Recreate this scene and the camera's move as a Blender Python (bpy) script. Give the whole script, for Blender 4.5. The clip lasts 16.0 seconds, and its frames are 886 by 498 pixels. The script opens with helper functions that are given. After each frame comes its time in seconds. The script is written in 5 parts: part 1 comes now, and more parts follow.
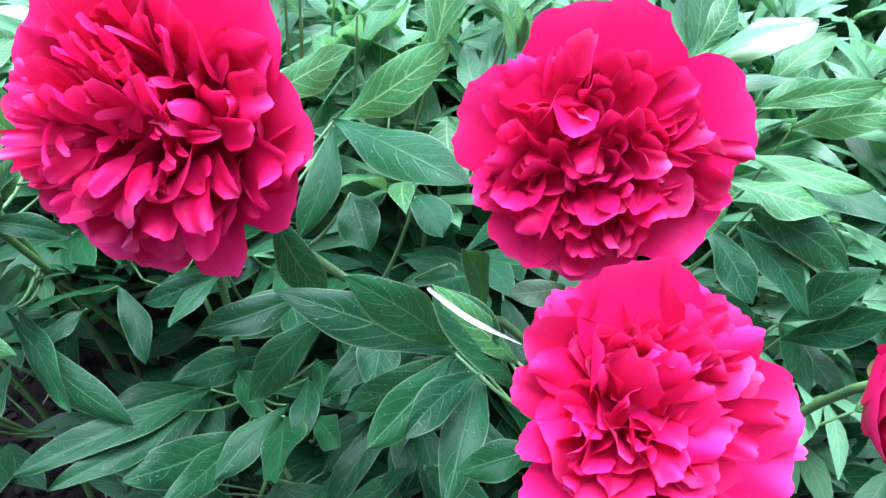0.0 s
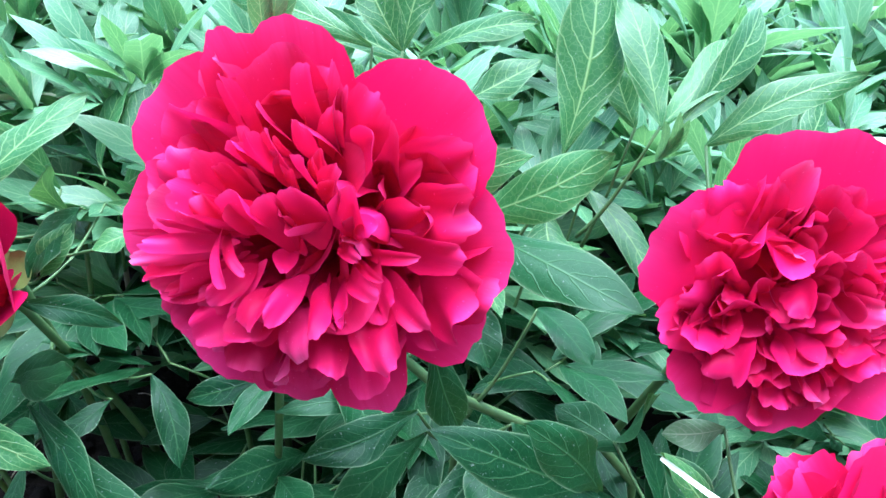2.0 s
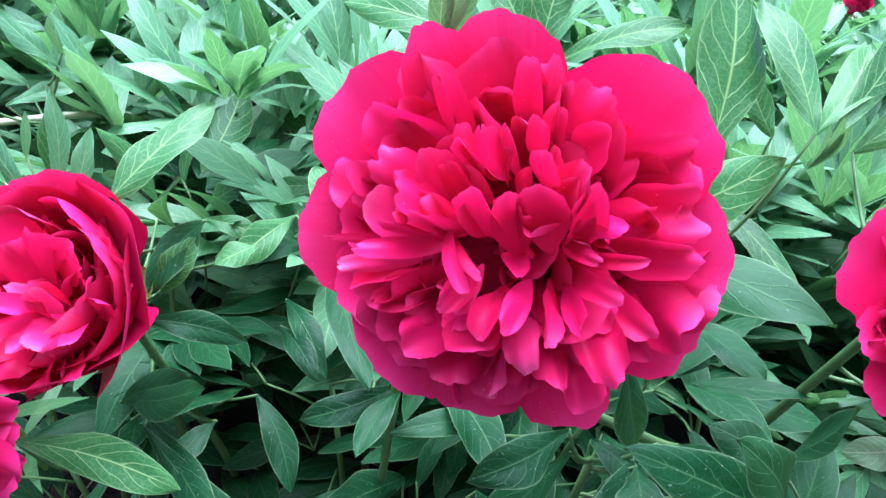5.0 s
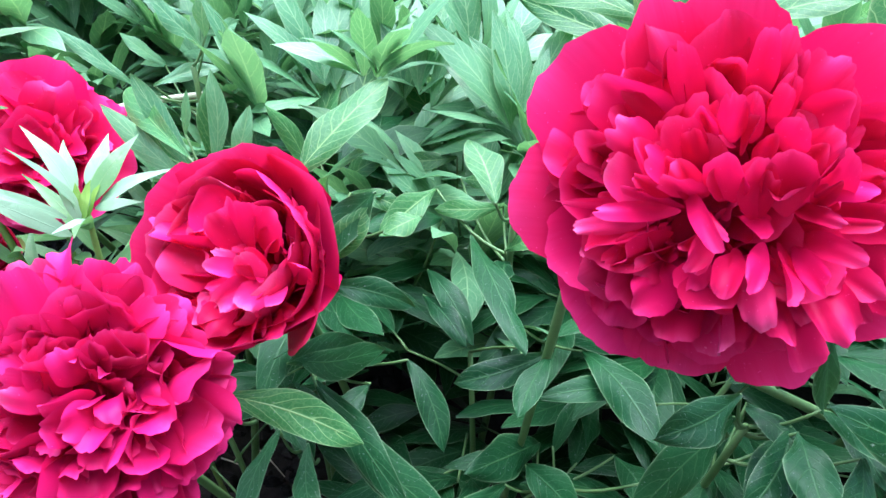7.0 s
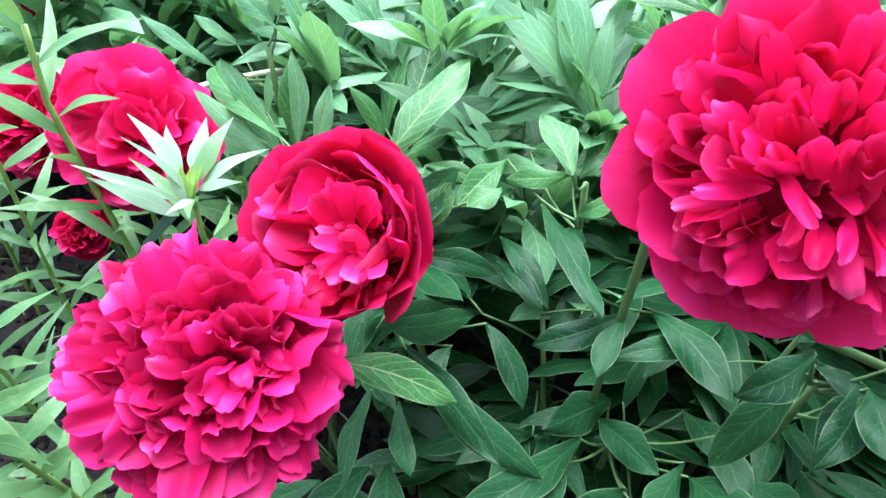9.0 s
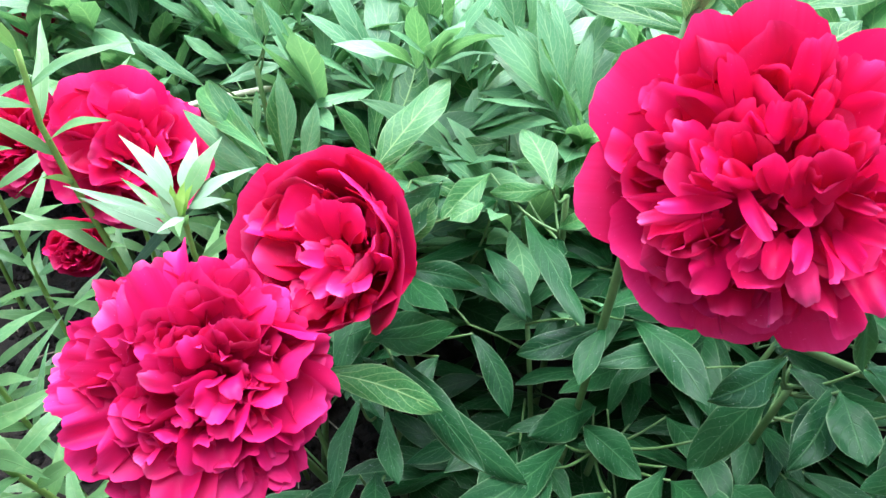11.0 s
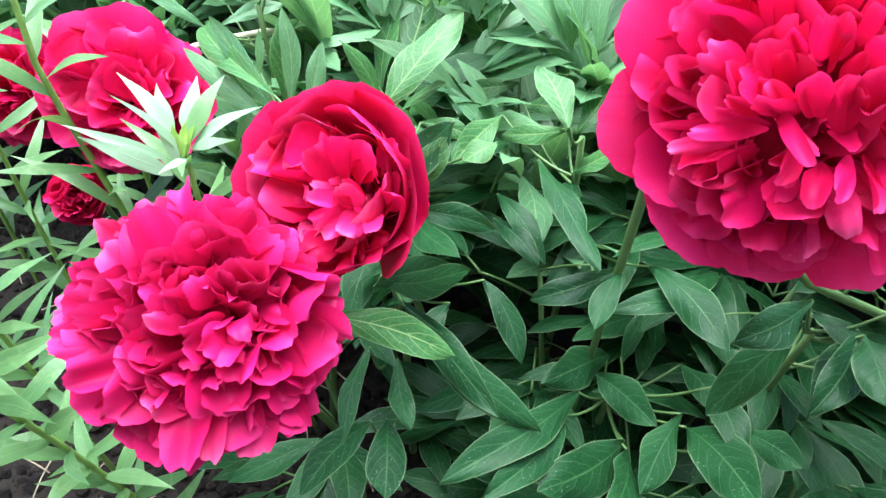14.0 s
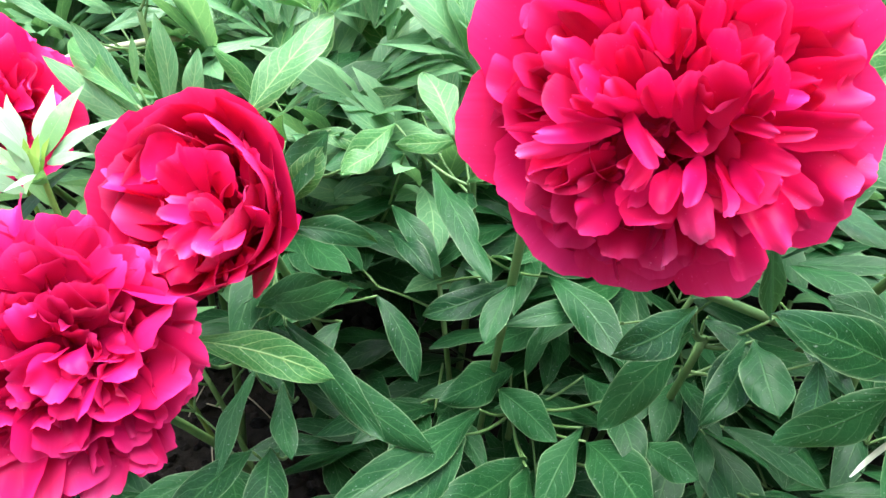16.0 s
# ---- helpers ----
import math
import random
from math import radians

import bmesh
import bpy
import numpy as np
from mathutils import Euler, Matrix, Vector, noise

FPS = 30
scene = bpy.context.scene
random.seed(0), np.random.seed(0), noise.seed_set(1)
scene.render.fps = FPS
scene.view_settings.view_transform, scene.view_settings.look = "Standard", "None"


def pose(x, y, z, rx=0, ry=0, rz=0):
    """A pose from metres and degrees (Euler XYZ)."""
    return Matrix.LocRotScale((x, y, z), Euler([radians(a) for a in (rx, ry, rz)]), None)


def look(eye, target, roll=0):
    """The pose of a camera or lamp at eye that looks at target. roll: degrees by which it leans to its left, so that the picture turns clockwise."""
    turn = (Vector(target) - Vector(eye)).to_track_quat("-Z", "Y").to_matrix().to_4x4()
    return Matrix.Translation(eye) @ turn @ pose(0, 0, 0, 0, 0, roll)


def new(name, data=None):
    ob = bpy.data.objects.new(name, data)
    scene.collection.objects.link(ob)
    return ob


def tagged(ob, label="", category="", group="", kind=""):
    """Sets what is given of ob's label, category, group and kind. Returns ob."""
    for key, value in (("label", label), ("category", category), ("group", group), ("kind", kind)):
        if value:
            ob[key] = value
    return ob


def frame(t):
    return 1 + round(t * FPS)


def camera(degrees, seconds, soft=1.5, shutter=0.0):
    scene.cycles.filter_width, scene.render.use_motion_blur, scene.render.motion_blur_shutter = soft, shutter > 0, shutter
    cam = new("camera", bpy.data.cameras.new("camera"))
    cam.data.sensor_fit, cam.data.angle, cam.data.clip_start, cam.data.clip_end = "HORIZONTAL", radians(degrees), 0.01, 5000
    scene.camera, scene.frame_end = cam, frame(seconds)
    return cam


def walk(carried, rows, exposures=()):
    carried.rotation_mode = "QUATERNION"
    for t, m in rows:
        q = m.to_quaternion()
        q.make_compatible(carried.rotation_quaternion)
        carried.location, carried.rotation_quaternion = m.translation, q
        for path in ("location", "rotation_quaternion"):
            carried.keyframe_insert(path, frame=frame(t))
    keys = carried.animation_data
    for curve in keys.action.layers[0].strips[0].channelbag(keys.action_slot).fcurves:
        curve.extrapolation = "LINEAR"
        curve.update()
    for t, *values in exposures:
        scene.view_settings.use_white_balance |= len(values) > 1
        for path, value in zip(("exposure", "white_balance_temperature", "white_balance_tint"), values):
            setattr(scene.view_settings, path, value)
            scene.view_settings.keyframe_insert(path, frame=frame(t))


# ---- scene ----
cam = camera(63.4, 16.0)
PATH = [
    (0, (0.043, 0.012, 0.891), (0.002, 1.563, -0.37), 2.1),
    (0.5, (0.005, 0.023, 0.893), (-0.031, 1.595, -0.343), 2.1),
    (1, (-0.047, 0.053, 0.883), (0.01, 1.674, -0.286), 5.7),
    (1.5, (-0.072, 0.066, 0.888), (0.011, 1.685, -0.282), 7.9),
    (2, (-0.093, 0.078, 0.881), (0.04, 1.719, -0.254), 9.4),
    (2.5, (-0.109, 0.072, 0.875), (0.017, 1.741, -0.219), 9.2),
    (3, (-0.121, 0.069, 0.876), (0.004, 1.754, -0.194), 9.5),
    (3.2, (-0.123, 0.076, 0.876), (0.003, 1.771, -0.178), 9.1),
    (5.3, (-0.196, 0.086, 0.848), (-0.081, 1.76, -0.241), 8.7),
    (5.5, (-0.203, 0.084, 0.847), (-0.11, 1.75, -0.255), 8.2),
    (6, (-0.214, 0.082, 0.845), (-0.155, 1.753, -0.253), 7.5),
    (6.5, (-0.238, 0.072, 0.839), (-0.212, 1.718, -0.298), 6.9),
    (7, (-0.263, 0.062, 0.847), (-0.28, 1.707, -0.291), 6.5),
    (7.5, (-0.278, 0.057, 0.845), (-0.311, 1.699, -0.297), 6.3),
    (8, (-0.286, 0.06, 0.843), (-0.325, 1.668, -0.346), 5.3),
    (8.5, (-0.298, 0.045, 0.849), (-0.383, 1.605, -0.401), 3.7),
    (8.7, (-0.298, 0.041, 0.861), (-0.402, 1.602, -0.385), 3.5),
    (10.8, (-0.291, 0.03, 0.891), (-0.392, 1.614, -0.325), 2.5),
    (11, (-0.289, 0.027, 0.885), (-0.384, 1.612, -0.331), 2.8),
    (11.5, (-0.29, 0.027, 0.888), (-0.373, 1.613, -0.328), 3.4),
    (12, (-0.289, 0.025, 0.888), (-0.372, 1.619, -0.317), 3.5),
    (12.5, (-0.288, 0.027, 0.888), (-0.374, 1.62, -0.318), 2.7),
    (13, (-0.288, 0.027, 0.872), (-0.359, 1.573, -0.395), 3.0),
    (13.5, (-0.296, 0.028, 0.868), (-0.397, 1.557, -0.418), 2.7),
    (14, (-0.296, 0.033, 0.863), (-0.39, 1.545, -0.443), 2.6),
    (14.5, (-0.294, 0.033, 0.86), (-0.371, 1.555, -0.435), 3.2),
    (15, (-0.285, 0.039, 0.859), (-0.339, 1.558, -0.441), 3.6),
    (15.5, (-0.268, 0.049, 0.858), (-0.286, 1.562, -0.449), 3.9),
    (16, (-0.247, 0.058, 0.848), (-0.198, 1.601, -0.425), 4.5),
]
walk(cam, [(t, look(eye, target, roll)) for t, eye, target, roll in PATH],
     [(0, 2.22, 4950, 13), (3, 2.16, 4850, 11), (6, 2.1, 5050, 12), (8.7, 2.22, 5300, 11), (10.8, 2.15, 5500, 8), (13, 2.24, 5600, 7), (14.5, 2.3, 5700, 7), (16, 2.45, 6000, 6)])

# ---- sky and sun ----
world = bpy.data.worlds.new("overcast_sky")
scene.world = world
world.use_nodes = True
wn = world.node_tree.nodes
sky = wn.new("ShaderNodeTexSky")
sky.sky_type = "NISHITA"
sky.sun_disc = False
sky.sun_elevation = radians(62)
sky.sun_rotation = radians(0)
sky.air_density, sky.dust_density, sky.ozone_density = 1.0, 4.0, 1.0
wn["Background"].inputs["Strength"].default_value = 0.135
world.node_tree.links.new(sky.outputs[0], wn["Background"].inputs["Color"])
sun = new("sun", bpy.data.lights.new("sun", "SUN"))
sun.data.energy, sun.data.angle, sun.data.color = 2.8, radians(60), (1.0, 0.97, 0.93)
sun.matrix_world = look((-0.35, 0.65, 3.4), (-0.2, 0.4, 0.5))


# ---- materials ----
def material(name):
    m = bpy.data.materials.new(name)
    m.use_nodes = True
    nt = m.node_tree
    return m, nt, nt.nodes["Principled BSDF"]


def node(nt, kind, **values):
    n = nt.nodes.new(kind)
    for key, value in values.items():
        n.inputs[key].default_value = value
    return n


def link(nt, a, out, b, inp):
    nt.links.new(a.outputs[out], b.inputs[inp])


def maths(nt, op, a, b=None, c=None):
    n = nt.nodes.new("ShaderNodeMath")
    n.operation = op
    for i, v in enumerate((a, b, c)):
        if v is None:
            continue
        if isinstance(v, (int, float)):
            n.inputs[i].default_value = v
        else:
            nt.links.new(v, n.inputs[i])
    return n.outputs[0]


def mixed(nt, fac, a, b, blend="MIX"):
    n = nt.nodes.new("ShaderNodeMix")
    n.data_type, n.blend_type = "RGBA", blend
    for key, v in ((0, fac), (6, a), (7, b)):
        if isinstance(v, (int, float)):
            n.inputs[key].default_value = v
        elif isinstance(v, tuple):
            n.inputs[key].default_value = (*v, 1)
        else:
            nt.links.new(v, n.inputs[key])
    return n.outputs[2]


def translucent(nt, bsdf, colour, amount):
    """Lets light through a thin petal or leaf."""
    t = nt.nodes.new("ShaderNodeBsdfTranslucent")
    nt.links.new(colour, t.inputs["Color"])
    mix = nt.nodes.new("ShaderNodeMixShader")
    mix.inputs[0].default_value = amount
    link(nt, bsdf, 0, mix, 1)
    link(nt, t, 0, mix, 2)
    link(nt, mix, 0, nt.nodes["Material Output"], 0)


def petal_material(name, deep, bright, pale):
    m, nt, b = material(name)
    uv = nt.nodes.new("ShaderNodeUVMap")
    sep = nt.nodes.new("ShaderNodeSeparateXYZ")
    link(nt, uv, 0, sep, 0)
    info = nt.nodes.new("ShaderNodeObjectInfo")
    # fine streaks that run from the claw to the rim
    stretch = nt.nodes.new("ShaderNodeVectorMath")
    stretch.operation = "MULTIPLY"
    stretch.inputs[1].default_value = (15, 1.8, 1)
    link(nt, uv, 0, stretch, 0)
    streak = node(nt, "ShaderNodeTexNoise", Scale=1.0, Detail=4.0, Roughness=0.6)
    link(nt, stretch, 0, streak, "Vector")
    co = nt.nodes.new("ShaderNodeTexCoord")
    blotch = node(nt, "ShaderNodeTexNoise", Scale=45.0, Detail=3.0)
    link(nt, co, "Object", blotch, "Vector")
    base = mixed(nt, maths(nt, "MULTIPLY_ADD", info.outputs["Random"], 0.7, 0.15), deep, bright)
    mauve = maths(nt, "MULTIPLY", maths(nt, "GREATER_THAN", maths(nt, "FRACT", maths(nt, "MULTIPLY", info.outputs["Random"], 7.3)), 0.76), 0.35)
    base = mixed(nt, mauve, base, (0.78, 0.006, 0.150))
    tint = maths(nt, "MULTIPLY", maths(nt, "SUBTRACT", blotch.outputs[0], 0.38), 1.0)
    base = mixed(nt, maths(nt, "MULTIPLY", tint, 0.6), base, bright)
    # glints along the petal rim are mixed into the colour as a pale edge
    rim = maths(nt, "MULTIPLY", maths(nt, "POWER", sep.outputs[1], 9.0), 0.75)
    pale_fac = maths(nt, "MULTIPLY", rim, maths(nt, "MULTIPLY_ADD", streak.outputs[0], 0.9, 0.0))
    base = mixed(nt, pale_fac, base, pale)
    specks = node(nt, "ShaderNodeTexNoise", Scale=620.0, Detail=1.0)
    link(nt, co, "Object", specks, "Vector")
    base = mixed(nt, maths(nt, "MULTIPLY", maths(nt, "GREATER_THAN", specks.outputs[0], 0.76), 0.4), base, pale)
    nt.links.new(base, b.inputs["Base Color"])
    b.inputs["Roughness"].default_value = 0.48
    b.inputs["Specular IOR Level"].default_value = 0.20
    b.inputs["Specular Tint"].default_value = (1.0, 0.55, 0.85, 1)
    b.inputs["Sheen Weight"].default_value = 0.02
    b.inputs["Sheen Roughness"].default_value = 0.4
    b.inputs["Sheen Tint"].default_value = (1.0, 0.15, 0.60, 1)
    bump = node(nt, "ShaderNodeBump", Strength=0.16, Distance=0.0006)
    link(nt, streak, 0, bump, "Height")
    link(nt, bump, 0, b, "Normal")
    translucent(nt, b, base, 0.25)
    return m


def leaf_material(name, dark, light, vein, ribs=7.0, slant=2.0, gloss=0.38, vein_power=0.6, let=0.22, shine=0.18):
    m, nt, b = material(name)
    uv = nt.nodes.new("ShaderNodeUVMap")
    sep = nt.nodes.new("ShaderNodeSeparateXYZ")
    link(nt, uv, 0, sep, 0)
    across, along = sep.outputs[0], sep.outputs[1]
    co = nt.nodes.new("ShaderNodeTexCoord")
    wob = node(nt, "ShaderNodeTexNoise", Scale=60.0, Detail=2.0)
    link(nt, co, "Object", wob, "Vector")
    side = maths(nt, "ABSOLUTE", maths(nt, "MULTIPLY_ADD", across, 2.0, -1.0))
    s = maths(nt, "SUBTRACT", maths(nt, "MULTIPLY", along, ribs), maths(nt, "MULTIPLY", maths(nt, "POWER", side, 1.4), slant))
    s = maths(nt, "MULTIPLY_ADD", wob.outputs[0], 0.9, s)
    tri = maths(nt, "PINGPONG", s, 0.5)
    lines = maths(nt, "SUBTRACT", 1.0, maths(nt, "SMOOTH_MIN", maths(nt, "MULTIPLY", tri, 13.0), 1.0, 0.2))
    rib = maths(nt, "SUBTRACT", 1.0, maths(nt, "SMOOTH_MIN", maths(nt, "MULTIPLY", side, 15.0), 1.0, 0.2))
    net = node(nt, "ShaderNodeTexVoronoi", Scale=230.0)
    net.feature = "DISTANCE_TO_EDGE"
    link(nt, co, "Object", net, "Vector")
    fine = maths(nt, "MULTIPLY", maths(nt, "LESS_THAN", net.outputs[0], 0.06), 0.16)
    veins = maths(nt, "MAXIMUM", maths(nt, "MULTIPLY", lines, 0.75), rib)
    veins = maths(nt, "MAXIMUM", veins, fine)
    veins = maths(nt, "MAXIMUM", veins, 0.0)
    info = nt.nodes.new("ShaderNodeObjectInfo")
    geo = nt.nodes.new("ShaderNodeNewGeometry")
    rnd = maths(nt, "FRACT", maths(nt, "ADD", info.outputs["Random"], geo.outputs["Random Per Island"]))
    patch = node(nt, "ShaderNodeTexNoise", Scale=22.0, Detail=4.0, Roughness=0.6)
    link(nt, co, "Object", patch, "Vector")
    fac = maths(nt, "ADD", maths(nt, "MULTIPLY", rnd, 0.75), maths(nt, "MULTIPLY_ADD", patch.outputs[0], 1.0, -0.4))
    base = mixed(nt, fac, dark, light)
    base = mixed(nt, maths(nt, "MULTIPLY", veins, vein_power), base, vein)
    edge = maths(nt, "MULTIPLY", maths(nt, "POWER", side, 34.0), 0.75)
    base = mixed(nt, edge, base, mixed(nt, 0.5, vein, (0.34, 0.44, 0.24)))
    specks = node(nt, "ShaderNodeTexNoise", Scale=520.0, Detail=1.0)
    link(nt, co, "Object", specks, "Vector")
    dust = maths(nt, "MULTIPLY", maths(nt, "GREATER_THAN", specks.outputs[0], 0.73), 0.35)
    base = mixed(nt, dust, base, (0.32, 0.36, 0.3))
    nt.links.new(base, b.inputs["Base Color"])
    nt.links.new(maths(nt, "MULTIPLY_ADD", patch.outputs[0], 0.25, gloss - 0.1), b.inputs["Roughness"])
    b.inputs["Specular IOR Level"].default_value = shine
    bump = node(nt, "ShaderNodeBump", Strength=0.5, Distance=0.0013)
    nt.links.new(maths(nt, "SUBTRACT", maths(nt, "MULTIPLY", patch.outputs[0], 1.3), maths(nt, "MULTIPLY", veins, 0.45)), bump.inputs["Height"])
    link(nt, bump, 0, b, "Normal")
    translucent(nt, b, mixed(nt, 0.5, base, (0.16, 0.34, 0.05)), let)
    return m


def plain_material(name, a, c, scale, rough=0.6, bump_depth=0.002, detail=5.0):
    m, nt, b = material(name)
    co = nt.nodes.new("ShaderNodeTexCoord")
    n1 = node(nt, "ShaderNodeTexNoise", Scale=scale, Detail=detail, Roughness=0.65)
    n2 = node(nt, "ShaderNodeTexNoise", Scale=scale * 9, Detail=3.0)
    for n in (n1, n2):
        link(nt, co, "Object", n, "Vector")
    fac = maths(nt, "MULTIPLY_ADD", n2.outputs[0], 0.5, maths(nt, "MULTIPLY_ADD", n1.outputs[0], 1.6, -0.55))
    geo = nt.nodes.new("ShaderNodeNewGeometry")
    fac = maths(nt, "ADD", fac, maths(nt, "MULTIPLY_ADD", geo.outputs["Random Per Island"], 0.9, -0.45))
    nt.links.new(mixed(nt, fac, a, c), b.inputs["Base Color"])
    b.inputs["Roughness"].default_value = rough
    b.inputs["Specular IOR Level"].default_value = 0.15 if rough > 0.9 else 0.4
    bump = node(nt, "ShaderNodeBump", Strength=0.6, Distance=bump_depth)
    nt.links.new(maths(nt, "ADD", n1.outputs[0], maths(nt, "MULTIPLY", n2.outputs[0], 0.4)), bump.inputs["Height"])
    link(nt, bump, 0, b, "Normal")
    return m


PETAL = petal_material("crimson_petal", (0.46, 0.0018, 0.043), (0.80, 0.0043, 0.112), (0.92, 0.09, 0.36))
MAGENTA = petal_material("magenta_petal", (0.42, 0.0034, 0.056), (0.72, 0.0080, 0.132), (0.90, 0.09, 0.38))
FADED = petal_material("faded_petal", (0.56, 0.005, 0.080), (0.82, 0.026, 0.190), (0.94, 0.28, 0.56))
# one peony leaf in three tones: shade and skylight are put into the colour
LEAF = leaf_material("shaded_peony_leaf", (0.0044, 0.029, 0.0090), (0.0155, 0.071, 0.020), (0.07, 0.16, 0.055), vein_power=0.6, let=0.14, shine=0.15)
HALF_LIT_LEAF = leaf_material("half_lit_peony_leaf", (0.018, 0.082, 0.020), (0.055, 0.172, 0.046), (0.29, 0.44, 0.15), vein_power=0.8, let=0.24, shine=0.26)
LIT_LEAF = leaf_material("lit_peony_leaf", (0.060, 0.185, 0.075), (0.175, 0.365, 0.165), (0.38, 0.55, 0.25), vein_power=0.8, let=0.34, shine=0.55)
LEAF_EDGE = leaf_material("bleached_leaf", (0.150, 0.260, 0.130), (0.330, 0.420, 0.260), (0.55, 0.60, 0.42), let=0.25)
LILY = leaf_material("lily_leaf", (0.058, 0.152, 0.046), (0.150, 0.300, 0.100), (0.30, 0.42, 0.16), ribs=1.0, slant=0.0, gloss=0.36, vein_power=0.3, let=0.3, shine=0.45)
LILY_TIP = leaf_material("pale_lily_leaf", (0.230, 0.380, 0.215), (0.380, 0.540, 0.350), (0.42, 0.58, 0.36), ribs=1.0, slant=0.0, gloss=0.45, vein_power=0.3, let=0.3, shine=0.25)
LILY_HEART = leaf_material("yellow_lily_leaf", (0.190, 0.330, 0.050), (0.300, 0.450, 0.090), (0.36, 0.50, 0.14), ribs=1.0, slant=0.0, gloss=0.45, vein_power=0.3, let=0.4)
LILY_STEM = plain_material("lily_stem", (0.13, 0.25, 0.045), (0.26, 0.40, 0.09), 60.0, 0.45, 0.0006)
STALK = plain_material("green_stalk", (0.05, 0.12, 0.033), (0.12, 0.20, 0.06), 60.0, 0.5, 0.0006)
SEPAL = plain_material("sepal_green", (0.12, 0.22, 0.04), (0.26, 0.33, 0.08), 70.0, 0.5, 0.0006)
SOIL = plain_material("dark_soil", (0.004, 0.0034, 0.003), (0.034, 0.027, 0.022), 70.0, 0.95, 0.02)
SHADE_WALL = plain_material("unseen_wall_render", (0.16, 0.155, 0.15), (0.24, 0.23, 0.22), 6.0, 0.9, 0.004)
PALE = plain_material("pale_stalk", (0.42, 0.42, 0.26), (0.60, 0.58, 0.42), 60.0, 0.5, 0.0006)
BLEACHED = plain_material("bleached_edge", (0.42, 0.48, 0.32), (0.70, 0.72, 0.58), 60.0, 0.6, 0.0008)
DRY = plain_material("dry_straw", (0.20, 0.15, 0.09), (0.42, 0.36, 0.25), 50.0, 0.8, 0.001)


# ---- mesh helpers ----
def grid_mesh(name, pts, mat, nu, nv, uvs=None):
    """A sheet of nu x nv points, with a uv of (across, along)."""
    me = bpy.data.meshes.new(name)
    faces = [(i * nv + j, i * nv + j + 1, (i + 1) * nv + j + 1, (i + 1) * nv + j) for i in range(nu - 1) for j in range(nv - 1)]
    me.from_pydata([tuple(p) for p in pts.reshape(-1, 3)], [], faces)
    finish(me, mat, [(nu, nv)], uvs)
    return me


def finish(me, mat, sheets=(), uvs=None):
    if mat:
        me.materials.append(mat)
    me.polygons.foreach_set("use_smooth", [True] * len(me.polygons))
    if sheets:
        if uvs is None:
            uvs = np.concatenate([np.stack(np.meshgrid(np.linspace(0, 1, b), np.linspace(0, 1, a)), -1).reshape(-1, 2) for a, b in sheets])
        idx = np.empty(len(me.loops), dtype=np.int32)
        me.loops.foreach_get("vertex_index", idx)
        layer = me.uv_layers.new(name="uv")
        layer.data.foreach_set("uv", uvs[idx].ravel())
    me.update()


def unit(v):
    v = np.asarray(v, float)
    return v / max(np.linalg.norm(v), 1e-9)


def frame_of(axis, up=(0, 0, 1)):
    """Three unit vectors: x, y, and z along the axis, y as near to up as may be."""
    z = unit(axis)
    u = np.asarray(up, float)
    x = np.cross(u, z)
    if np.linalg.norm(x) < 1e-3:
        x = np.cross((0, 1, 0.01), z)
    x = unit(x)
    return x, np.cross(z, x), z


def part(name, me, parent, label="", kind=""):
    ob = new(name, me)
    ob.parent = parent
    return tagged(ob, label=label, kind=kind)


def thing(name, at, label, category, group=""):
    ob = new(name)
    ob.location = at
    ob.empty_display_size = 0.02
    return tagged(ob, label=label, category=category, group=group)


def tube_points(path, radii, sides=7):
    path = np.asarray(path, float)
    rings = []
    for i, p in enumerate(path):
        d = path[min(i + 1, len(path) - 1)] - path[max(i - 1, 0)]
        x, y, _ = frame_of(d, (0.3, 0.9, 0.2))
        a = np.linspace(0, 2 * math.pi, sides, endpoint=False)
        rings.append(p + radii[i] * (np.cos(a)[:, None] * x + np.sin(a)[:, None] * y))
    verts = np.concatenate(rings)
    faces = [(i * sides + j, i * sides + (j + 1) % sides, (i + 1) * sides + (j + 1) % sides, (i + 1) * sides + j)
             for i in range(len(path) - 1) for j in range(sides)]
    faces.append(tuple(range(sides))[::-1])
    faces.append(tuple(range((len(path) - 1) * sides, len(path) * sides)))
    return verts, faces


def bowed(a, b, sag, n=8, side=(0, 0, 1)):
    """A bowed line from a to b."""
    a, b, side = (np.asarray(v, float) for v in (a, b, side))
    t = np.linspace(0, 1, n)[:, None]
    return a + (b - a) * t + side * sag * np.sin(math.pi * t)


def tube(name, path, r0, r1, mat, origin, sides=7):
    path = np.asarray(path, float)
    rad = np.linspace(r0, r1, len(path))
    v, f = tube_points(path, rad, sides)
    me = bpy.data.meshes.new(name)
    me.from_pydata([tuple(p) for p in v - np.asarray(origin)], [], f)
    finish(me, mat)
    return me


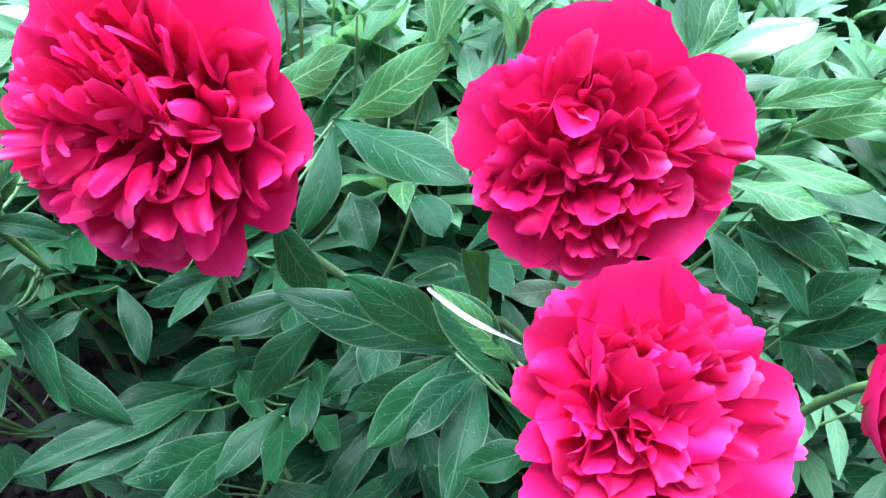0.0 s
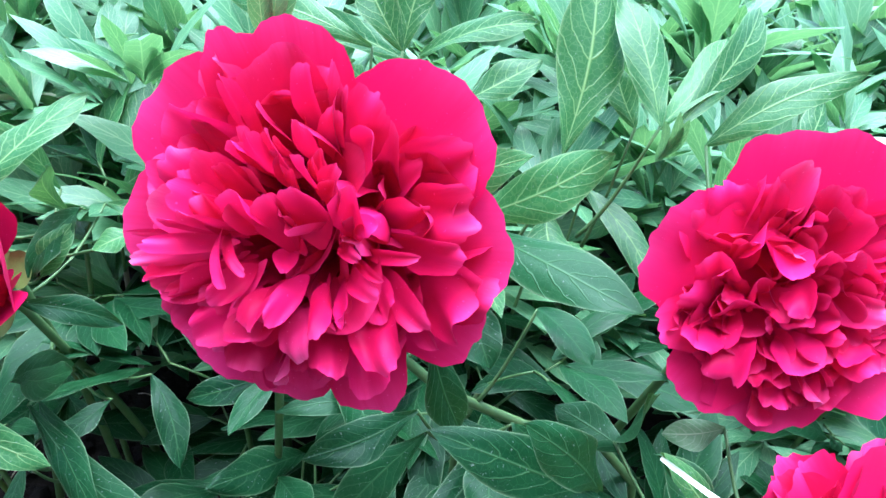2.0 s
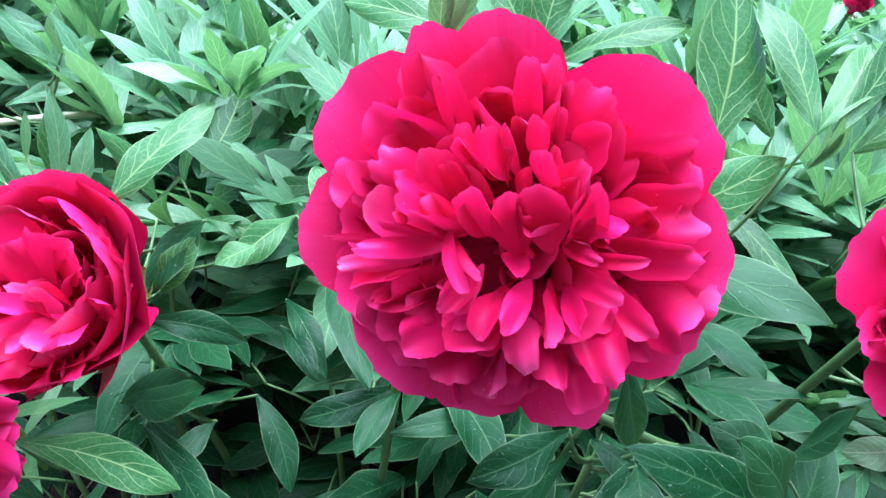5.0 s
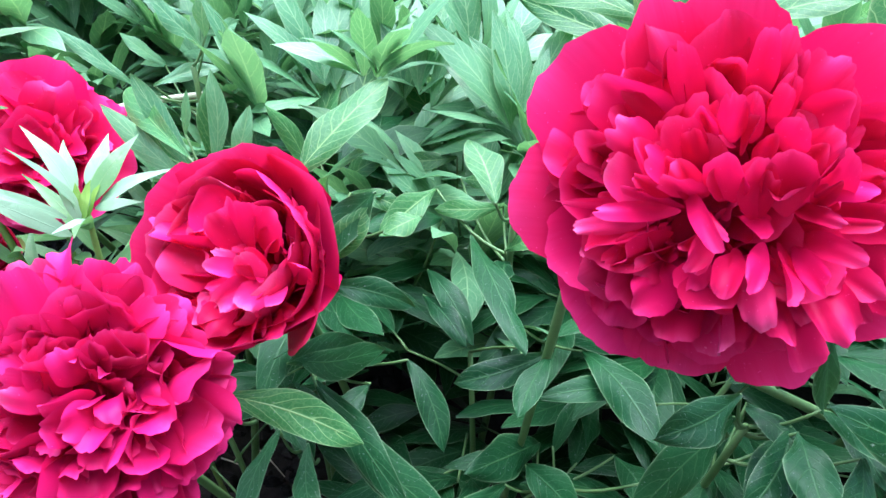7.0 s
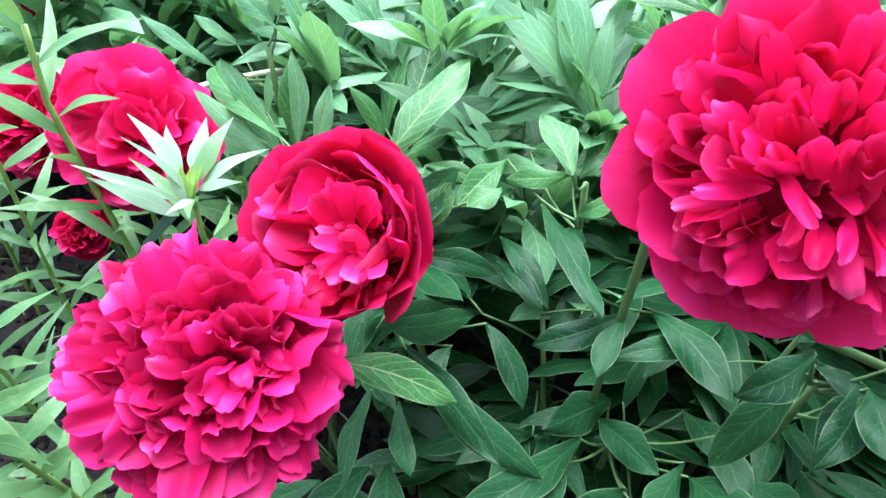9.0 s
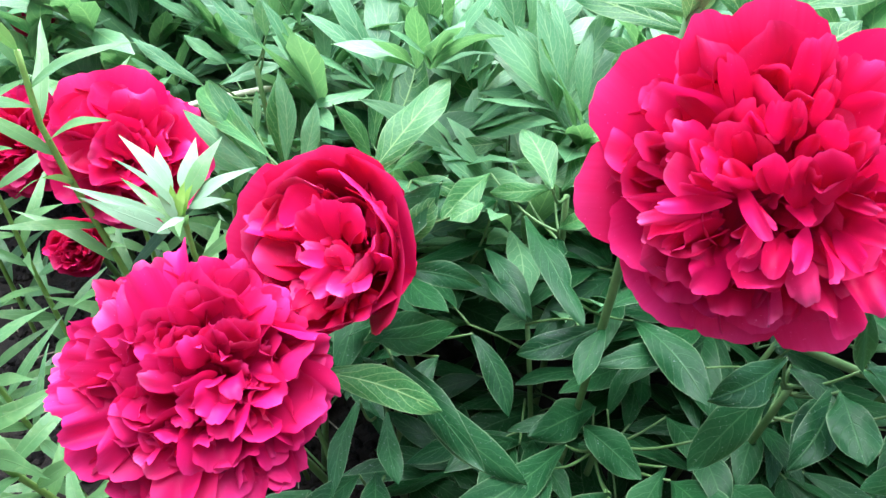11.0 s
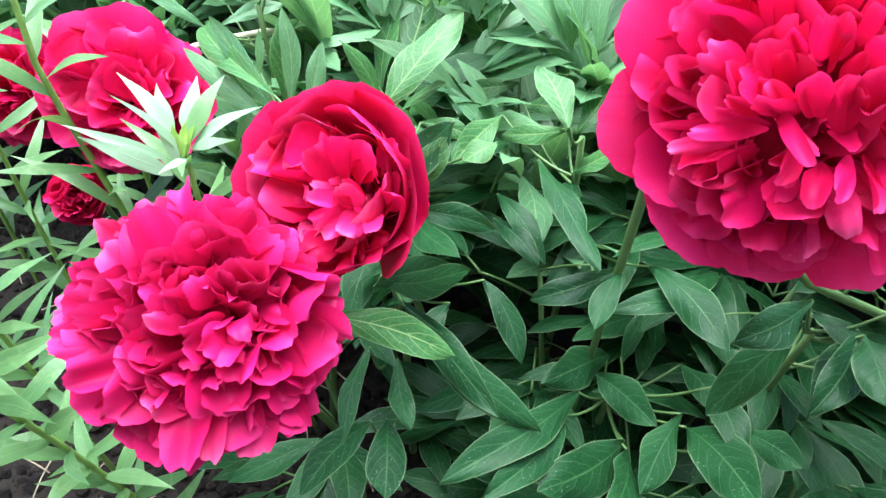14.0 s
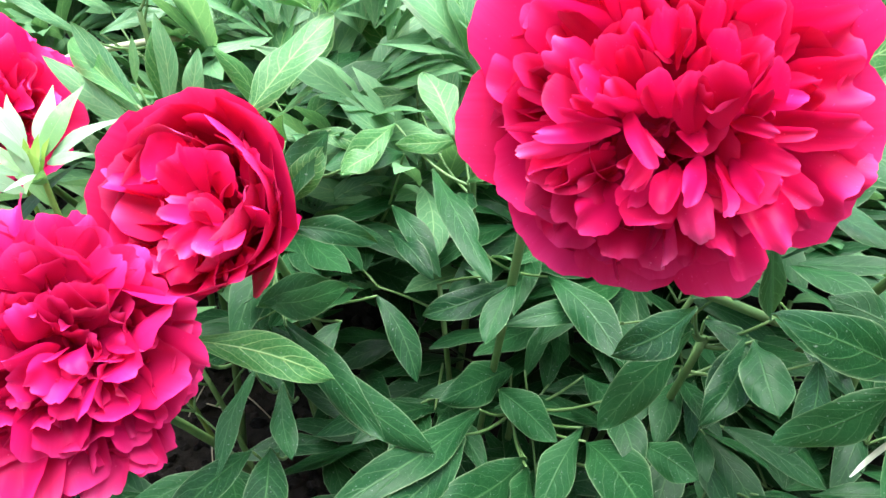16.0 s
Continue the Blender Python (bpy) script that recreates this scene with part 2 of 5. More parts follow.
# ---- leaves ----
def leaf_points(base, tip, half, up=(0, 0, 1), droop=0.12, fold=0.25, wave=0.05, twist=0.0, nu=11, nv=7, rng=None, belly=0.50, lobe=0.0, sharp=0.0):
    """A pointed leaflet from base to tip, folded along its rib."""
    rng = rng or np.random.default_rng(1)
    base, tip = np.asarray(base, float), np.asarray(tip, float)
    length = np.linalg.norm(tip - base)
    x, y, z = frame_of(tip - base, up)
    c, s = math.cos(twist), math.sin(twist)
    x, y = c * x + s * y, -s * x + c * y
    u = np.linspace(0, 1, nu)[:, None]
    v = np.linspace(-1, 1, nv)[None, :]
    k = math.log(0.5) / math.log(belly)
    w = half * np.sin(math.pi * u ** k) ** 0.72 * (1 - 0.14 * u ** 3) * (0.72 + 0.28 * np.minimum(1, u / 0.45)) + 0.0010 * (1 - u)
    w = np.maximum(w * (1 - sharp * u ** 1.6), 0.0002)
    ph = rng.uniform(0, 6.28, 3)
    w = w * (1 + 0.07 * np.sin(u * 9 + ph[0] + v * 2))
    if lobe:
        w = w * (1 - lobe * np.exp(-((u - 0.72) / 0.06) ** 2) * (v > 0))
    across = v * w * math.cos(fold) 
    lift = np.abs(v) * w * math.sin(fold) * 1.0 - 0.25 * w * v * v
    lift = lift + wave * half * np.sin(u * rng.uniform(7, 12) + ph[1] + np.sign(v) * 0.8) * v * v * 2
    mid = droop * length * (4 * u * (1 - u)) * 0.5 + 0.03 * length * np.sin(u * 5 + ph[2]) * u * (1 - u)
    side = 0.05 * length * np.sin(math.pi * u) * math.sin(ph[0])
    return base + (z * length) * u[..., None] + x * (across + side)[..., None] + y * (lift + mid)[..., None]


def leaf(parent, base, tip, half, mat=None, label="", name="leaf", **kw):
    nu, nv = kw.get("nu", 11), kw.get("nv", 7)
    pts = leaf_points(base, tip, half, **kw) - np.asarray(parent_origin(parent))
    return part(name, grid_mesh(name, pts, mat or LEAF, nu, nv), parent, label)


def parent_origin(ob):
    p = np.zeros(3)
    while ob:
        p = p + np.asarray(ob.location)
        ob = ob.parent
    return p


def heap(name, pieces, mat, label="", category="", nu=6, nv=4, tubes=()):
    """Many leaves in one mesh: what nobody could count."""
    verts, faces, sheets, at = [], [], [], 0
    cell = [(i * nv + j, i * nv + j + 1, (i + 1) * nv + j + 1, (i + 1) * nv + j) for i in range(nu - 1) for j in range(nv - 1)]
    cell = np.array(cell)
    for pts in pieces:
        verts.append(pts.reshape(-1, 3))
        faces.append(cell + at)
        at += nu * nv
        sheets.append((nu, nv))
    me = bpy.data.meshes.new(name)
    me.from_pydata(np.concatenate(verts).tolist(), [], np.concatenate(faces).tolist())
    finish(me, mat, sheets)
    ob = new(name, me)
    return tagged(ob, label=label, category=category, kind="stuff")


def compound(origin, ahead, reach, size, rng, spread=1.0, sag=0.22):
    """Stalk lines and leaflets (base, tip, half width) of one divided peony leaf."""
    o = np.asarray(origin, float)
    ahead = unit(ahead)
    x, y, z = frame_of(ahead)
    stalks, leaflets = [], []
    hub = o + z * reach
    stalks.append((o, hub, 0.04 * reach))
    for a in (-1, 0, 1):
        d = unit(z + x * a * 0.95 * spread + y * rng.uniform(-0.15, 0.25))
        out = reach * (0.42 if a else 0.5) * rng.uniform(0.8, 1.15)
        node_at = hub + d * out
        stalks.append((hub, node_at, 0.02 * reach))
        px = np.cross(y, d)
        for b in (-1, 0, 1):
            e = unit(d + px * b * 0.8 * rng.uniform(0.7, 1.2) + y * rng.uniform(-0.35, 0.2) - np.array((0, 0, sag)))
            ln = size * rng.uniform(0.75, 1.2) * (1.12 if b == 0 else 0.88)
            leaflets.append((node_at - d * 0.006 * abs(b), node_at + e * ln, ln * rng.uniform(0.115, 0.165)))
    return stalks, leaflets


# ---- petals and blooms ----
PN = 17
_g = np.linspace(-1, 1, PN)
_DY, _DX = np.meshgrid(_g, _g, indexing="ij")
_SQ = 0.30 * np.clip((_DY + 0.2) / 1.2, 0, 1)
DISC_X = _DX * ((1 - _SQ) * np.sqrt(1 - _DY ** 2 / 2) + _SQ * 0.92)
DISC_Y = _DY * ((1 - _SQ) * np.sqrt(1 - _DX ** 2 / 2) + _SQ * (1 - 0.18 * _DX ** 2))
PETAL_UV = np.stack([DISC_X * 0.5 + 0.5, DISC_Y * 0.5 + 0.5], -1).reshape(-1, 2)


def petal_points(foot, out, axis, length, half, rise, bend, cup, ruffle, notch, rng, twist=0.0, frill=0.03, claw=0.32, curl=0.0):
    """A rounded petal that leaves foot towards out, rising from the disc by rise degrees and bending on by bend degrees."""
    out, axis = unit(out), unit(axis)
    side = np.cross(axis, out)
    p1, p2, p3, p4 = rng.uniform(0, 6.28, 4)
    k1, k2 = rng.uniform(2.4, 4.6), rng.uniform(4.5, 8)
    rad = np.sqrt(DISC_X ** 2 + DISC_Y ** 2)
    turn = np.arctan2(DISC_X, DISC_Y)
    top = np.clip(0.35 + 0.65 * np.cos(turn * 0.75), 0, 1)
    rim = rad ** 3 * top
    edge = frill * (np.sin(k2 * turn + p1) + 0.7 * np.sin(2.3 * k2 * turn + p2) + 0.4 * np.sin(4.1 * k2 * turn + p4))
    edge = edge - notch * np.exp(-((turn - 0.35 * math.sin(p3)) / 0.16) ** 2)
    scale = 1 + edge * rim
    dx, dy = DISC_X * scale, DISC_Y * scale
    s = np.clip((dy + 1) / 2, 0, 1.15)
    u = np.linspace(0, 1.15, 24)
    ang = np.radians(rise) + np.radians(bend) * u ** 1.3 + np.radians(curl) * np.clip((u - 0.65) / 0.35, 0, 2) ** 1.5
    mid = (ang[1:] + ang[:-1]) / 2
    step = length * (u[1] - u[0])
    r = np.concatenate([[0], np.cumsum(np.cos(mid) * step)])
    h = np.concatenate([[0], np.cumsum(np.sin(mid) * step)])
    R, H, A = np.interp(s, u, r), np.interp(s, u, h), np.interp(s, u, ang)
    X = half * dx * (claw + (1 - claw) * np.sin(np.clip(s / 0.62, 0, 1) * math.pi / 2)) * 1.02
    V = X / half
    lift = cup * half * V ** 2 * (0.35 + 0.65 * s)
    lift = lift + ruffle * half * (np.sin(k1 * V + p3 + 1.5 * s) * s ** 2 + 0.34 * np.sin(k2 * V + p1) * s ** 4)
    X = X * (1 - 0.13 * abs(cup))
    ct, st = math.cos(twist), math.sin(twist)
    X, lift = X * ct - lift * st, X * st + lift * ct
    R, H = R - np.sin(A) * lift, H + np.cos(A) * lift
    return np.asarray(foot) + R[..., None] * out + H[..., None] * axis + X[..., None] * side


def bloom(plant, centre, normal, guards, rings, seed, up=(0, 0, 1), label="", calyx=0.016, frill=1.0, crowd=(), faded=0.1, hue=None, laid=()):
    """A double peony bloom: a green receptacle with sepals, broad guard petals (angle, reach, half width, rise, bend)
    rings of inner petals, outermost first (count, foot radius, foot height, length, half width, rise, bend, cup, ruffle, notch, jitter, start),
    and a crowd of single inner petals (bearing, foot radius, foot height, length, half width, rise, bend, cup, ruffle, notch, twist, spin, curl, frill)."""
    rng = np.random.default_rng(seed)
    hue = hue or PETAL
    centre = np.asarray(centre, float)
    x, y, z = frame_of(normal, up)
    org = np.asarray(plant.location)
    a = np.linspace(0, 2 * math.pi, 14)
    prof = [(0.15, -1.5), (0.45, -1.35), (0.85, -0.9), (1.0, -0.45), (0.8, 0.0), (0.0, 0.25)]
    pts = np.array([[centre + calyx * (pr * (math.cos(t) * x + math.sin(t) * y) + ph * z) for t in a] for pr, ph in prof])
    head = part("bloom", grid_mesh("bloom", pts - org, PETAL, len(prof), len(a)), plant, label)

    def place(name, mat, az, fr, fh, *shape, spin=0.0, **kw):
        out = math.cos(az) * x + math.sin(az) * y
        face = math.cos(az + spin) * x + math.sin(az + spin) * y
        p = petal_points(centre + out * fr + z * fh, face, z, *shape, **kw)
        part(name, grid_mesh(name, p - org, mat, PN, PN, PETAL_UV), head)

    for k in range(4):
        az = 0.6 + k * 1.571 + rng.uniform(-0.3, 0.3)
        place("sepal", SEPAL, az, calyx * 0.6, -calyx * 1.0, calyx * 2.0, calyx * 0.95, 2, 30, 0.35, 0.05, 0.0, rng, frill=0.01, claw=0.6)
    for deg, reach, half, rise, bend in guards:
        place("petal", hue, radians(deg), calyx * 0.5, rng.uniform(-0.002, 0.002), reach - calyx * 0.5, half, rise, bend,
              rng.uniform(0.08, 0.22) if bend < 40 else 0.5, rng.uniform(0.05, 0.13), rng.uniform(0.0, 0.09), rng, rng.uniform(-0.14, 0.14), frill=0.024, claw=0.46)
    for count, fr, fh, ln, hw, rise, bend, cup, ruffle, notch, jit, start in rings:
        for i in range(count):
            az = 2 * math.pi * (i + start + (rng.uniform(-jit, jit) * 0.55 if count > 1 else 0.0)) / count
            j = lambda s: 1 + rng.uniform(-s, s) * jit
            place("petal", FADED if rng.uniform() < faded else hue, az, fr * rng.uniform(0.7, 1.3), fh + rng.uniform(-0.004, 0.004), ln * j(0.06 + 0.10 * max(0, rise) / 90), hw * j(0.25),
                  rise + rng.uniform(-12, 12) * jit, bend + rng.uniform(-22, 22) * jit, cup * j(0.55), ruffle * j(0.6),
                  notch * rng.uniform(0.0, 1.6), rng, rng.uniform(-0.6, 0.6) * jit * (0.35 + 0.65 * max(0, rise) / 90), frill=frill * rng.uniform(0.008, 0.035), spin=rng.normal() * jit * (0.10 + 0.20 * max(0, rise) / 90),
                  claw=rng.uniform(0.3, 0.45), curl=rng.uniform(-50, 45) * max(0.0, jit - 0.4))
    for az, fr, fh, ln, hw, rise, bend, cup, ruffle, notch, twist, spin, curl, fringe in crowd:
        place("petal", FADED if rng.uniform() < faded * 0.45 else hue, az, fr, fh, ln, hw, rise, bend, cup, ruffle, notch, rng, twist, frill=fringe, claw=0.34, spin=spin, curl=curl)
    for az, fr, fh, ln, hw, rise, bend, cup, ruffle, notch, twist, spin, curl, fringe, claw, pale in laid:
        place("petal", FADED if pale else hue, az, fr, fh, ln, hw, rise, bend, cup, ruffle, notch, rng, twist, frill=fringe * frill, claw=claw, spin=spin, curl=curl)
    return head


lay_rng = np.random.default_rng(404)


def lay(store, foot, tip, half, kind=""):
    """One petal of a bloom from foot to tip, in millimetres on the bloom's disc and above it.
    Kinds: g a broad guard petal, c a cupped petal of the heart, f a faded petal."""
    q = lay_rng
    f, t = np.array(foot) / 1000, np.array(tip) / 1000
    flat = math.hypot(t[0] - f[0], t[1] - f[1])
    slope = math.degrees(math.atan2(t[2] - f[2], flat))
    chord = math.hypot(flat, t[2] - f[2])
    az, fr = math.atan2(f[1], f[0]), math.hypot(f[0], f[1])
    spin = math.atan2(t[1] - f[1], t[0] - f[0]) - az
    if kind == "g":
        bend, cup, ruffle, notch, twist, curl, fringe, claw = q.normal() * 6, q.uniform(0.05, 0.18), q.uniform(0.06, 0.13), q.uniform(0, 0.06), q.normal() * 0.06, q.normal() * 12, 0.018, 0.5
    elif kind == "c":
        bend, cup, ruffle, notch, twist, curl, fringe, claw = 30 + q.normal() * 12, q.uniform(0.6, 1.0), q.uniform(0.1, 0.3), q.uniform(0, 0.12), q.normal() * 0.3, q.normal() * 25, 0.025, 0.5
    else:
        bend, cup, ruffle, notch, twist, curl, fringe, claw = -26 + q.normal() * 20, q.uniform(-0.15, 0.75), q.uniform(0.12, 0.42), max(0.0, q.normal() * 0.10 + 0.03), q.normal() * 0.42, q.normal() * 38, 0.022 * q.uniform(0.4, 1.6), q.uniform(0.40, 0.62)
    store.append((az, fr, f[2], chord * 1.03, half / 1000, slope - bend * 0.5, bend, cup, ruffle, notch, twist, spin, curl, fringe, claw, kind == "f"))
    if kind != "g":
        # a narrower neighbour that shows from behind
        for side in (-1, 1) if q.uniform() < 0.3 else (q.choice((-1, 1)),):
            store.append((az + side * q.uniform(0.08, 0.30), fr * q.uniform(0.8, 1.0), max(0.002, f[2] - q.uniform(0.003, 0.009)), chord * q.uniform(0.82, 1.04), half / 1000 * q.uniform(0.5, 0.85),
                          slope - bend * 0.5 + q.normal() * 8, bend + q.normal() * 10, q.uniform(0.0, 0.8), q.uniform(0.15, 0.45), q.uniform(0, 0.1), q.normal() * 0.5, spin + side * q.uniform(0.0, 0.35), q.normal() * 38, 0.02, claw, False))


def nest(r):
    """A shallow nest of ruffled petals inside a flat collar."""
    return [
        (12, r * 0.12, 0.003, r * 0.78, r * 0.30, 10, 16, 0.30, 0.12, 0.07, 0.8, 0.5),
        (15, r * 0.14, 0.006, r * 0.80, r * 0.20, 22, 10, 0.50, 0.20, 0.10, 1.2, 0.2),
        (20, r * 0.16, 0.008, r * 0.74, r * 0.165, 34, 6, 0.60, 0.24, 0.12, 1.3, 0.6),
        (22, r * 0.17, 0.010, r * 0.68, r * 0.155, 46, 2, 0.65, 0.26, 0.12, 1.4, 0.3),
        (20, r * 0.17, 0.011, r * 0.62, r * 0.145, 58, -4, 0.70, 0.28, 0.12, 1.4, 0.8),
        (14, r * 0.16, 0.012, r * 0.54, r * 0.13, 70, -8, 0.70, 0.28, 0.12, 1.4, 0.1),
        (7, r * 0.14, 0.012, r * 0.40, r * 0.11, 84, -8, 0.6, 0.28, 0.12, 1.2, 0.4),
    ]


def ball(r):
    """A full ball of frilled petals."""
    return [
        (11, r * 0.12, 0.000, r * 0.97, r * 0.40, -4, 12, 0.25, 0.24, 0.08, 0.9, 0.1),
        (14, r * 0.13, 0.006, r * 0.96, r * 0.37, 10, 12, 0.32, 0.30, 0.08, 1.0, 0.5),
        (18, r * 0.15, 0.010, r * 0.94, r * 0.31, 22, 8, 0.40, 0.38, 0.10, 1.1, 0.2),
        (21, r * 0.17, 0.013, r * 0.91, r * 0.26, 35, 6, 0.45, 0.42, 0.10, 1.2, 0.6),
        (22, r * 0.17, 0.016, r * 0.87, r * 0.23, 47, 2, 0.50, 0.44, 0.10, 1.3, 0.3),
        (20, r * 0.17, 0.018, r * 0.82, r * 0.185, 59, -4, 0.55, 0.46, 0.10, 1.3, 0.8),
        (15, r * 0.16, 0.018, r * 0.75, r * 0.165, 72, -8, 0.55, 0.46, 0.10, 1.3, 0.1),
        (8, r * 0.14, 0.018, r * 0.62, r * 0.14, 86, -10, 0.6, 0.3, 0.12, 1.2, 0.4),
    ]


def heart(r):
    """The tight heart inside standing petals."""
    return [
        (7, r * 0.16, 0.003, r * 1.16, r * 0.56, 28, 64, 0.42, 0.06, 0.04, 0.5, 0.6),
        (9, r * 0.17, 0.006, r * 1.06, r * 0.42, 38, 56, 0.45, 0.10, 0.06, 0.7, 0.1),
        (12, r * 0.18, 0.009, r * 1.00, r * 0.30, 48, 40, 0.55, 0.20, 0.10, 1.0, 0.5),
        (14, r * 0.18, 0.012, r * 0.96, r * 0.25, 60, 22, 0.55, 0.30, 0.10, 1.2, 0.3),
        (13, r * 0.17, 0.014, r * 0.94, r * 0.23, 72, 6, 0.6, 0.34, 0.10, 1.2, 0.8),
        (9, r * 0.14, 0.016, r * 0.90, r * 0.20, 85, -4, 0.6, 0.34, 0.10, 1.2, 0.2),
    ]


def crown(r, height, n, seed, hollow=(0.05, -0.12), depth=0.5, inner=0.10, outer=1.0, wide=0.19, flat=2.0, fringe=0.03, shift=(0.0, 0.0), back=4.0, smooth=False, spread=0.26):
    """A crowd of ruffled petals whose ends lie on a dome of radius r and the given height, sunk round a dark hollow."""
    q = np.random.default_rng(seed)
    out = []
    for k in range(n):
        f = math.sqrt(inner ** 2 + (outer ** 2 - inner ** 2) * (k + 0.5) / n)
        az = k * 2.399963 + q.normal() * 0.30
        ex, ey = f * math.cos(az), f * math.sin(az)
        if math.hypot(ex - hollow[0], ey - hollow[1]) < 0.12:
            continue
        sunk = depth * math.exp(-((ex - hollow[0]) ** 2 + (ey - hollow[1]) ** 2) / 0.045)
        tall = height * (max(0.0, 1 - f ** flat) ** 0.5 * (1 - sunk) + q.normal() * 0.13) + 0.004
        reach = r * f * q.uniform(0.88, 1.06) * (1.14 if q.uniform() < 0.1 else 1.0)
        ex, ey = reach * math.cos(az) + shift[0] * f, reach * math.sin(az) + shift[1] * f
        az, reach = math.atan2(ey, ex), math.hypot(ex, ey)
        fr, fh = r * (0.10 + spread * f) * q.uniform(0.7, 1.2), 0.012 * (1 - f) - 0.002
        fr = min(fr, reach * 0.8)
        chord = math.hypot(reach - fr, tall - fh)
        slope = math.degrees(math.atan2(tall - fh, reach - fr))
        bend = q.normal() * 16 + back
        hw = r * wide * q.choice((0.6, 0.8, 1.0, 1.35)) * q.uniform(0.85, 1.15) * (0.72 + 0.38 * f)
        cup, wavy = (q.uniform(0.15, 0.75), q.uniform(0.05, 0.24)) if smooth else (q.uniform(-0.1, 0.55), q.uniform(0.12, 0.42))
        out.append((az, fr, fh, max(chord, r * 0.30) * 1.04, hw, slope - bend * 0.5, bend, cup, wavy, max(0.0, q.normal() * (0.06 if smooth else 0.10) + 0.02),
                    q.normal() * 0.55, q.normal() * 0.55, q.normal() * 42, fringe * q.uniform(0.4, 1.6)))
    return out


def collar(r, n, half, rise, bend, turn=0.0):
    """An even ring of guard petals."""
    return [(turn + 360 * k / n, r, half, rise, bend) for k in range(n)]


# ---- ground ----
def ground():
    n = 90
    xs = np.concatenate([[-60, -15, -5], np.linspace(-2.2, 2.0, n), [5, 15, 60]])
    ys = np.concatenate([[-60, -15, -5], np.linspace(-1.2, 3.0, n), [5, 15, 60]])
    pts = np.zeros((len(ys), len(xs), 3))
    for i, yy in enumerate(ys):
        for j, xx in enumerate(xs):
            z = 0.022 * noise.noise((xx * 9, yy * 9, 0)) + 0.014 * noise.noise((xx * 24, yy * 24, 3)) + 0.02 * noise.noise((xx * 2, yy * 2, 7))
            pts[i, j] = (xx, yy, z if abs(xx) < 4 and abs(yy) < 4 else 0)
    ob = new("ground", grid_mesh("ground", pts, SOIL, len(ys), len(xs)))
    tagged(ob, label="dark crumbly garden soil under the peony bed", category="soil", kind="structure")


ground()


def shade_wall():
    """A plain rendered wall, unseen behind the viewer, added to shade the bed's front."""
    bm = bmesh.new()
    bmesh.ops.create_cube(bm, size=1.0, matrix=Matrix.Translation((0, -0.62, 1.5)) @ Matrix.Diagonal((9.0, 0.2, 3.1, 1)))
    bmesh.ops.bevel(bm, geom=bm.edges[:], offset=0.012, segments=2, affect="EDGES")
    me = bpy.data.meshes.new("added_shade_wall")
    bm.to_mesh(me)
    bm.free()
    me.materials.append(SHADE_WALL)
    tagged(new("added_shade_wall", me), "plain grey wall added unseen to shade the bed", "wall", kind="structure")


shade_wall()


# ---- peony blooms on their stalks ----
STEMS = {}
HEADS = []


def clear(*points):
    """True where none of the points lies inside a bloom."""
    return all(np.linalg.norm(np.asarray(p) - c) > 0.9 * r for p in points for c, r in HEADS)


def stem_of(plant, path, r0, r1):
    root = np.asarray(plant.location)
    part("stem", tube("stem", path, r0, r1, STALK, root, 9), plant)
    STEMS[plant.name] = np.asarray(path)


def peony(centre, normal, guards, rings, seed, label, root, up=(0, 0, 1), calyx=0.016, frill=1.0, crowd=(), faded=0.1, lean=None, hue=None, laid=()):
    root = (root[0], root[1], 0.0)
    plant = thing("peony_flower", root, label, "flower", "peony flowers")
    n = unit(normal)
    c = np.asarray(centre, float)
    neck = c - n * calyx * 1.3
    low = np.array(root)
    knee = neck - n * 0.05 - np.array((0, 0, 0.05))
    bends = [neck * 0.6 + knee * 0.4 - n * 0.004]
    if lean is not None:
        knee, bends = np.array(lean[0]), [np.array(p) for p in lean[1:]]
    path = np.concatenate([bowed(low, knee, 0.02, 8, (0.4, 0.5, 0)), bends, [neck]])
    stem_of(plant, path, 0.0046, 0.0036)
    HEADS.append((c + n * 0.02, max([g[1] * 0.85 for g in guards] + [k[3] for k in rings] + [0.8 * (p[1] + p[3]) for p in laid])))
    bloom(plant, centre, normal, guards, rings, seed, up, calyx=calyx, frill=frill, crowd=crowd, faded=faded, hue=hue, laid=laid)
    return plant


# single petals of the blooms nearest to the path
C_SET = []
lay(C_SET, (4, -2, 2), (-88, 50, 31), 42, "g")
lay(C_SET, (4, -2, 2), (-47, 82, 51), 22, "g")
lay(C_SET, (4, -2, 2), (-19, 97, 42), 33, "g")
lay(C_SET, (9, 0, 2), (67, 87, 29), 44, "g")
lay(C_SET, (9, 0, 2), (102, 22, 26), 38, "g")
lay(C_SET, (11, -6, 2), (101, -22, 18), 28, "g")
lay(C_SET, (11, -6, 2), (65, -73, 18), 27, "g")
lay(C_SET, (5, -7, 2), (12, -85, 18), 33, "g")
lay(C_SET, (3, -8, 2), (-36, -79, 22), 38, "g")
lay(C_SET, (-2, -4, 2), (-90, -22, 31), 36, "g")
lay(C_SET, (-2, 42, 22), (-21, 85, 48), 23)
lay(C_SET, (-19, 40, 22), (-50, 71, 48), 17, "f")
lay(C_SET, (-23, 31, 30), (-62, 41, 56), 18)
lay(C_SET, (-14, 35, 42), (-31, 66, 68), 8)
lay(C_SET, (8, 50, 38), (3, 79, 64), 7)
lay(C_SET, (18, 42, 21), (36, 80, 47), 15)
lay(C_SET, (28, 42, 36), (45, 62, 62), 11)
lay(C_SET, (42, 31, 10), (76, 62, 36), 19)
lay(C_SET, (48, 21, 12), (90, 40, 38), 16)
lay(C_SET, (39, 22, 54), (61, 26, 80), 5)
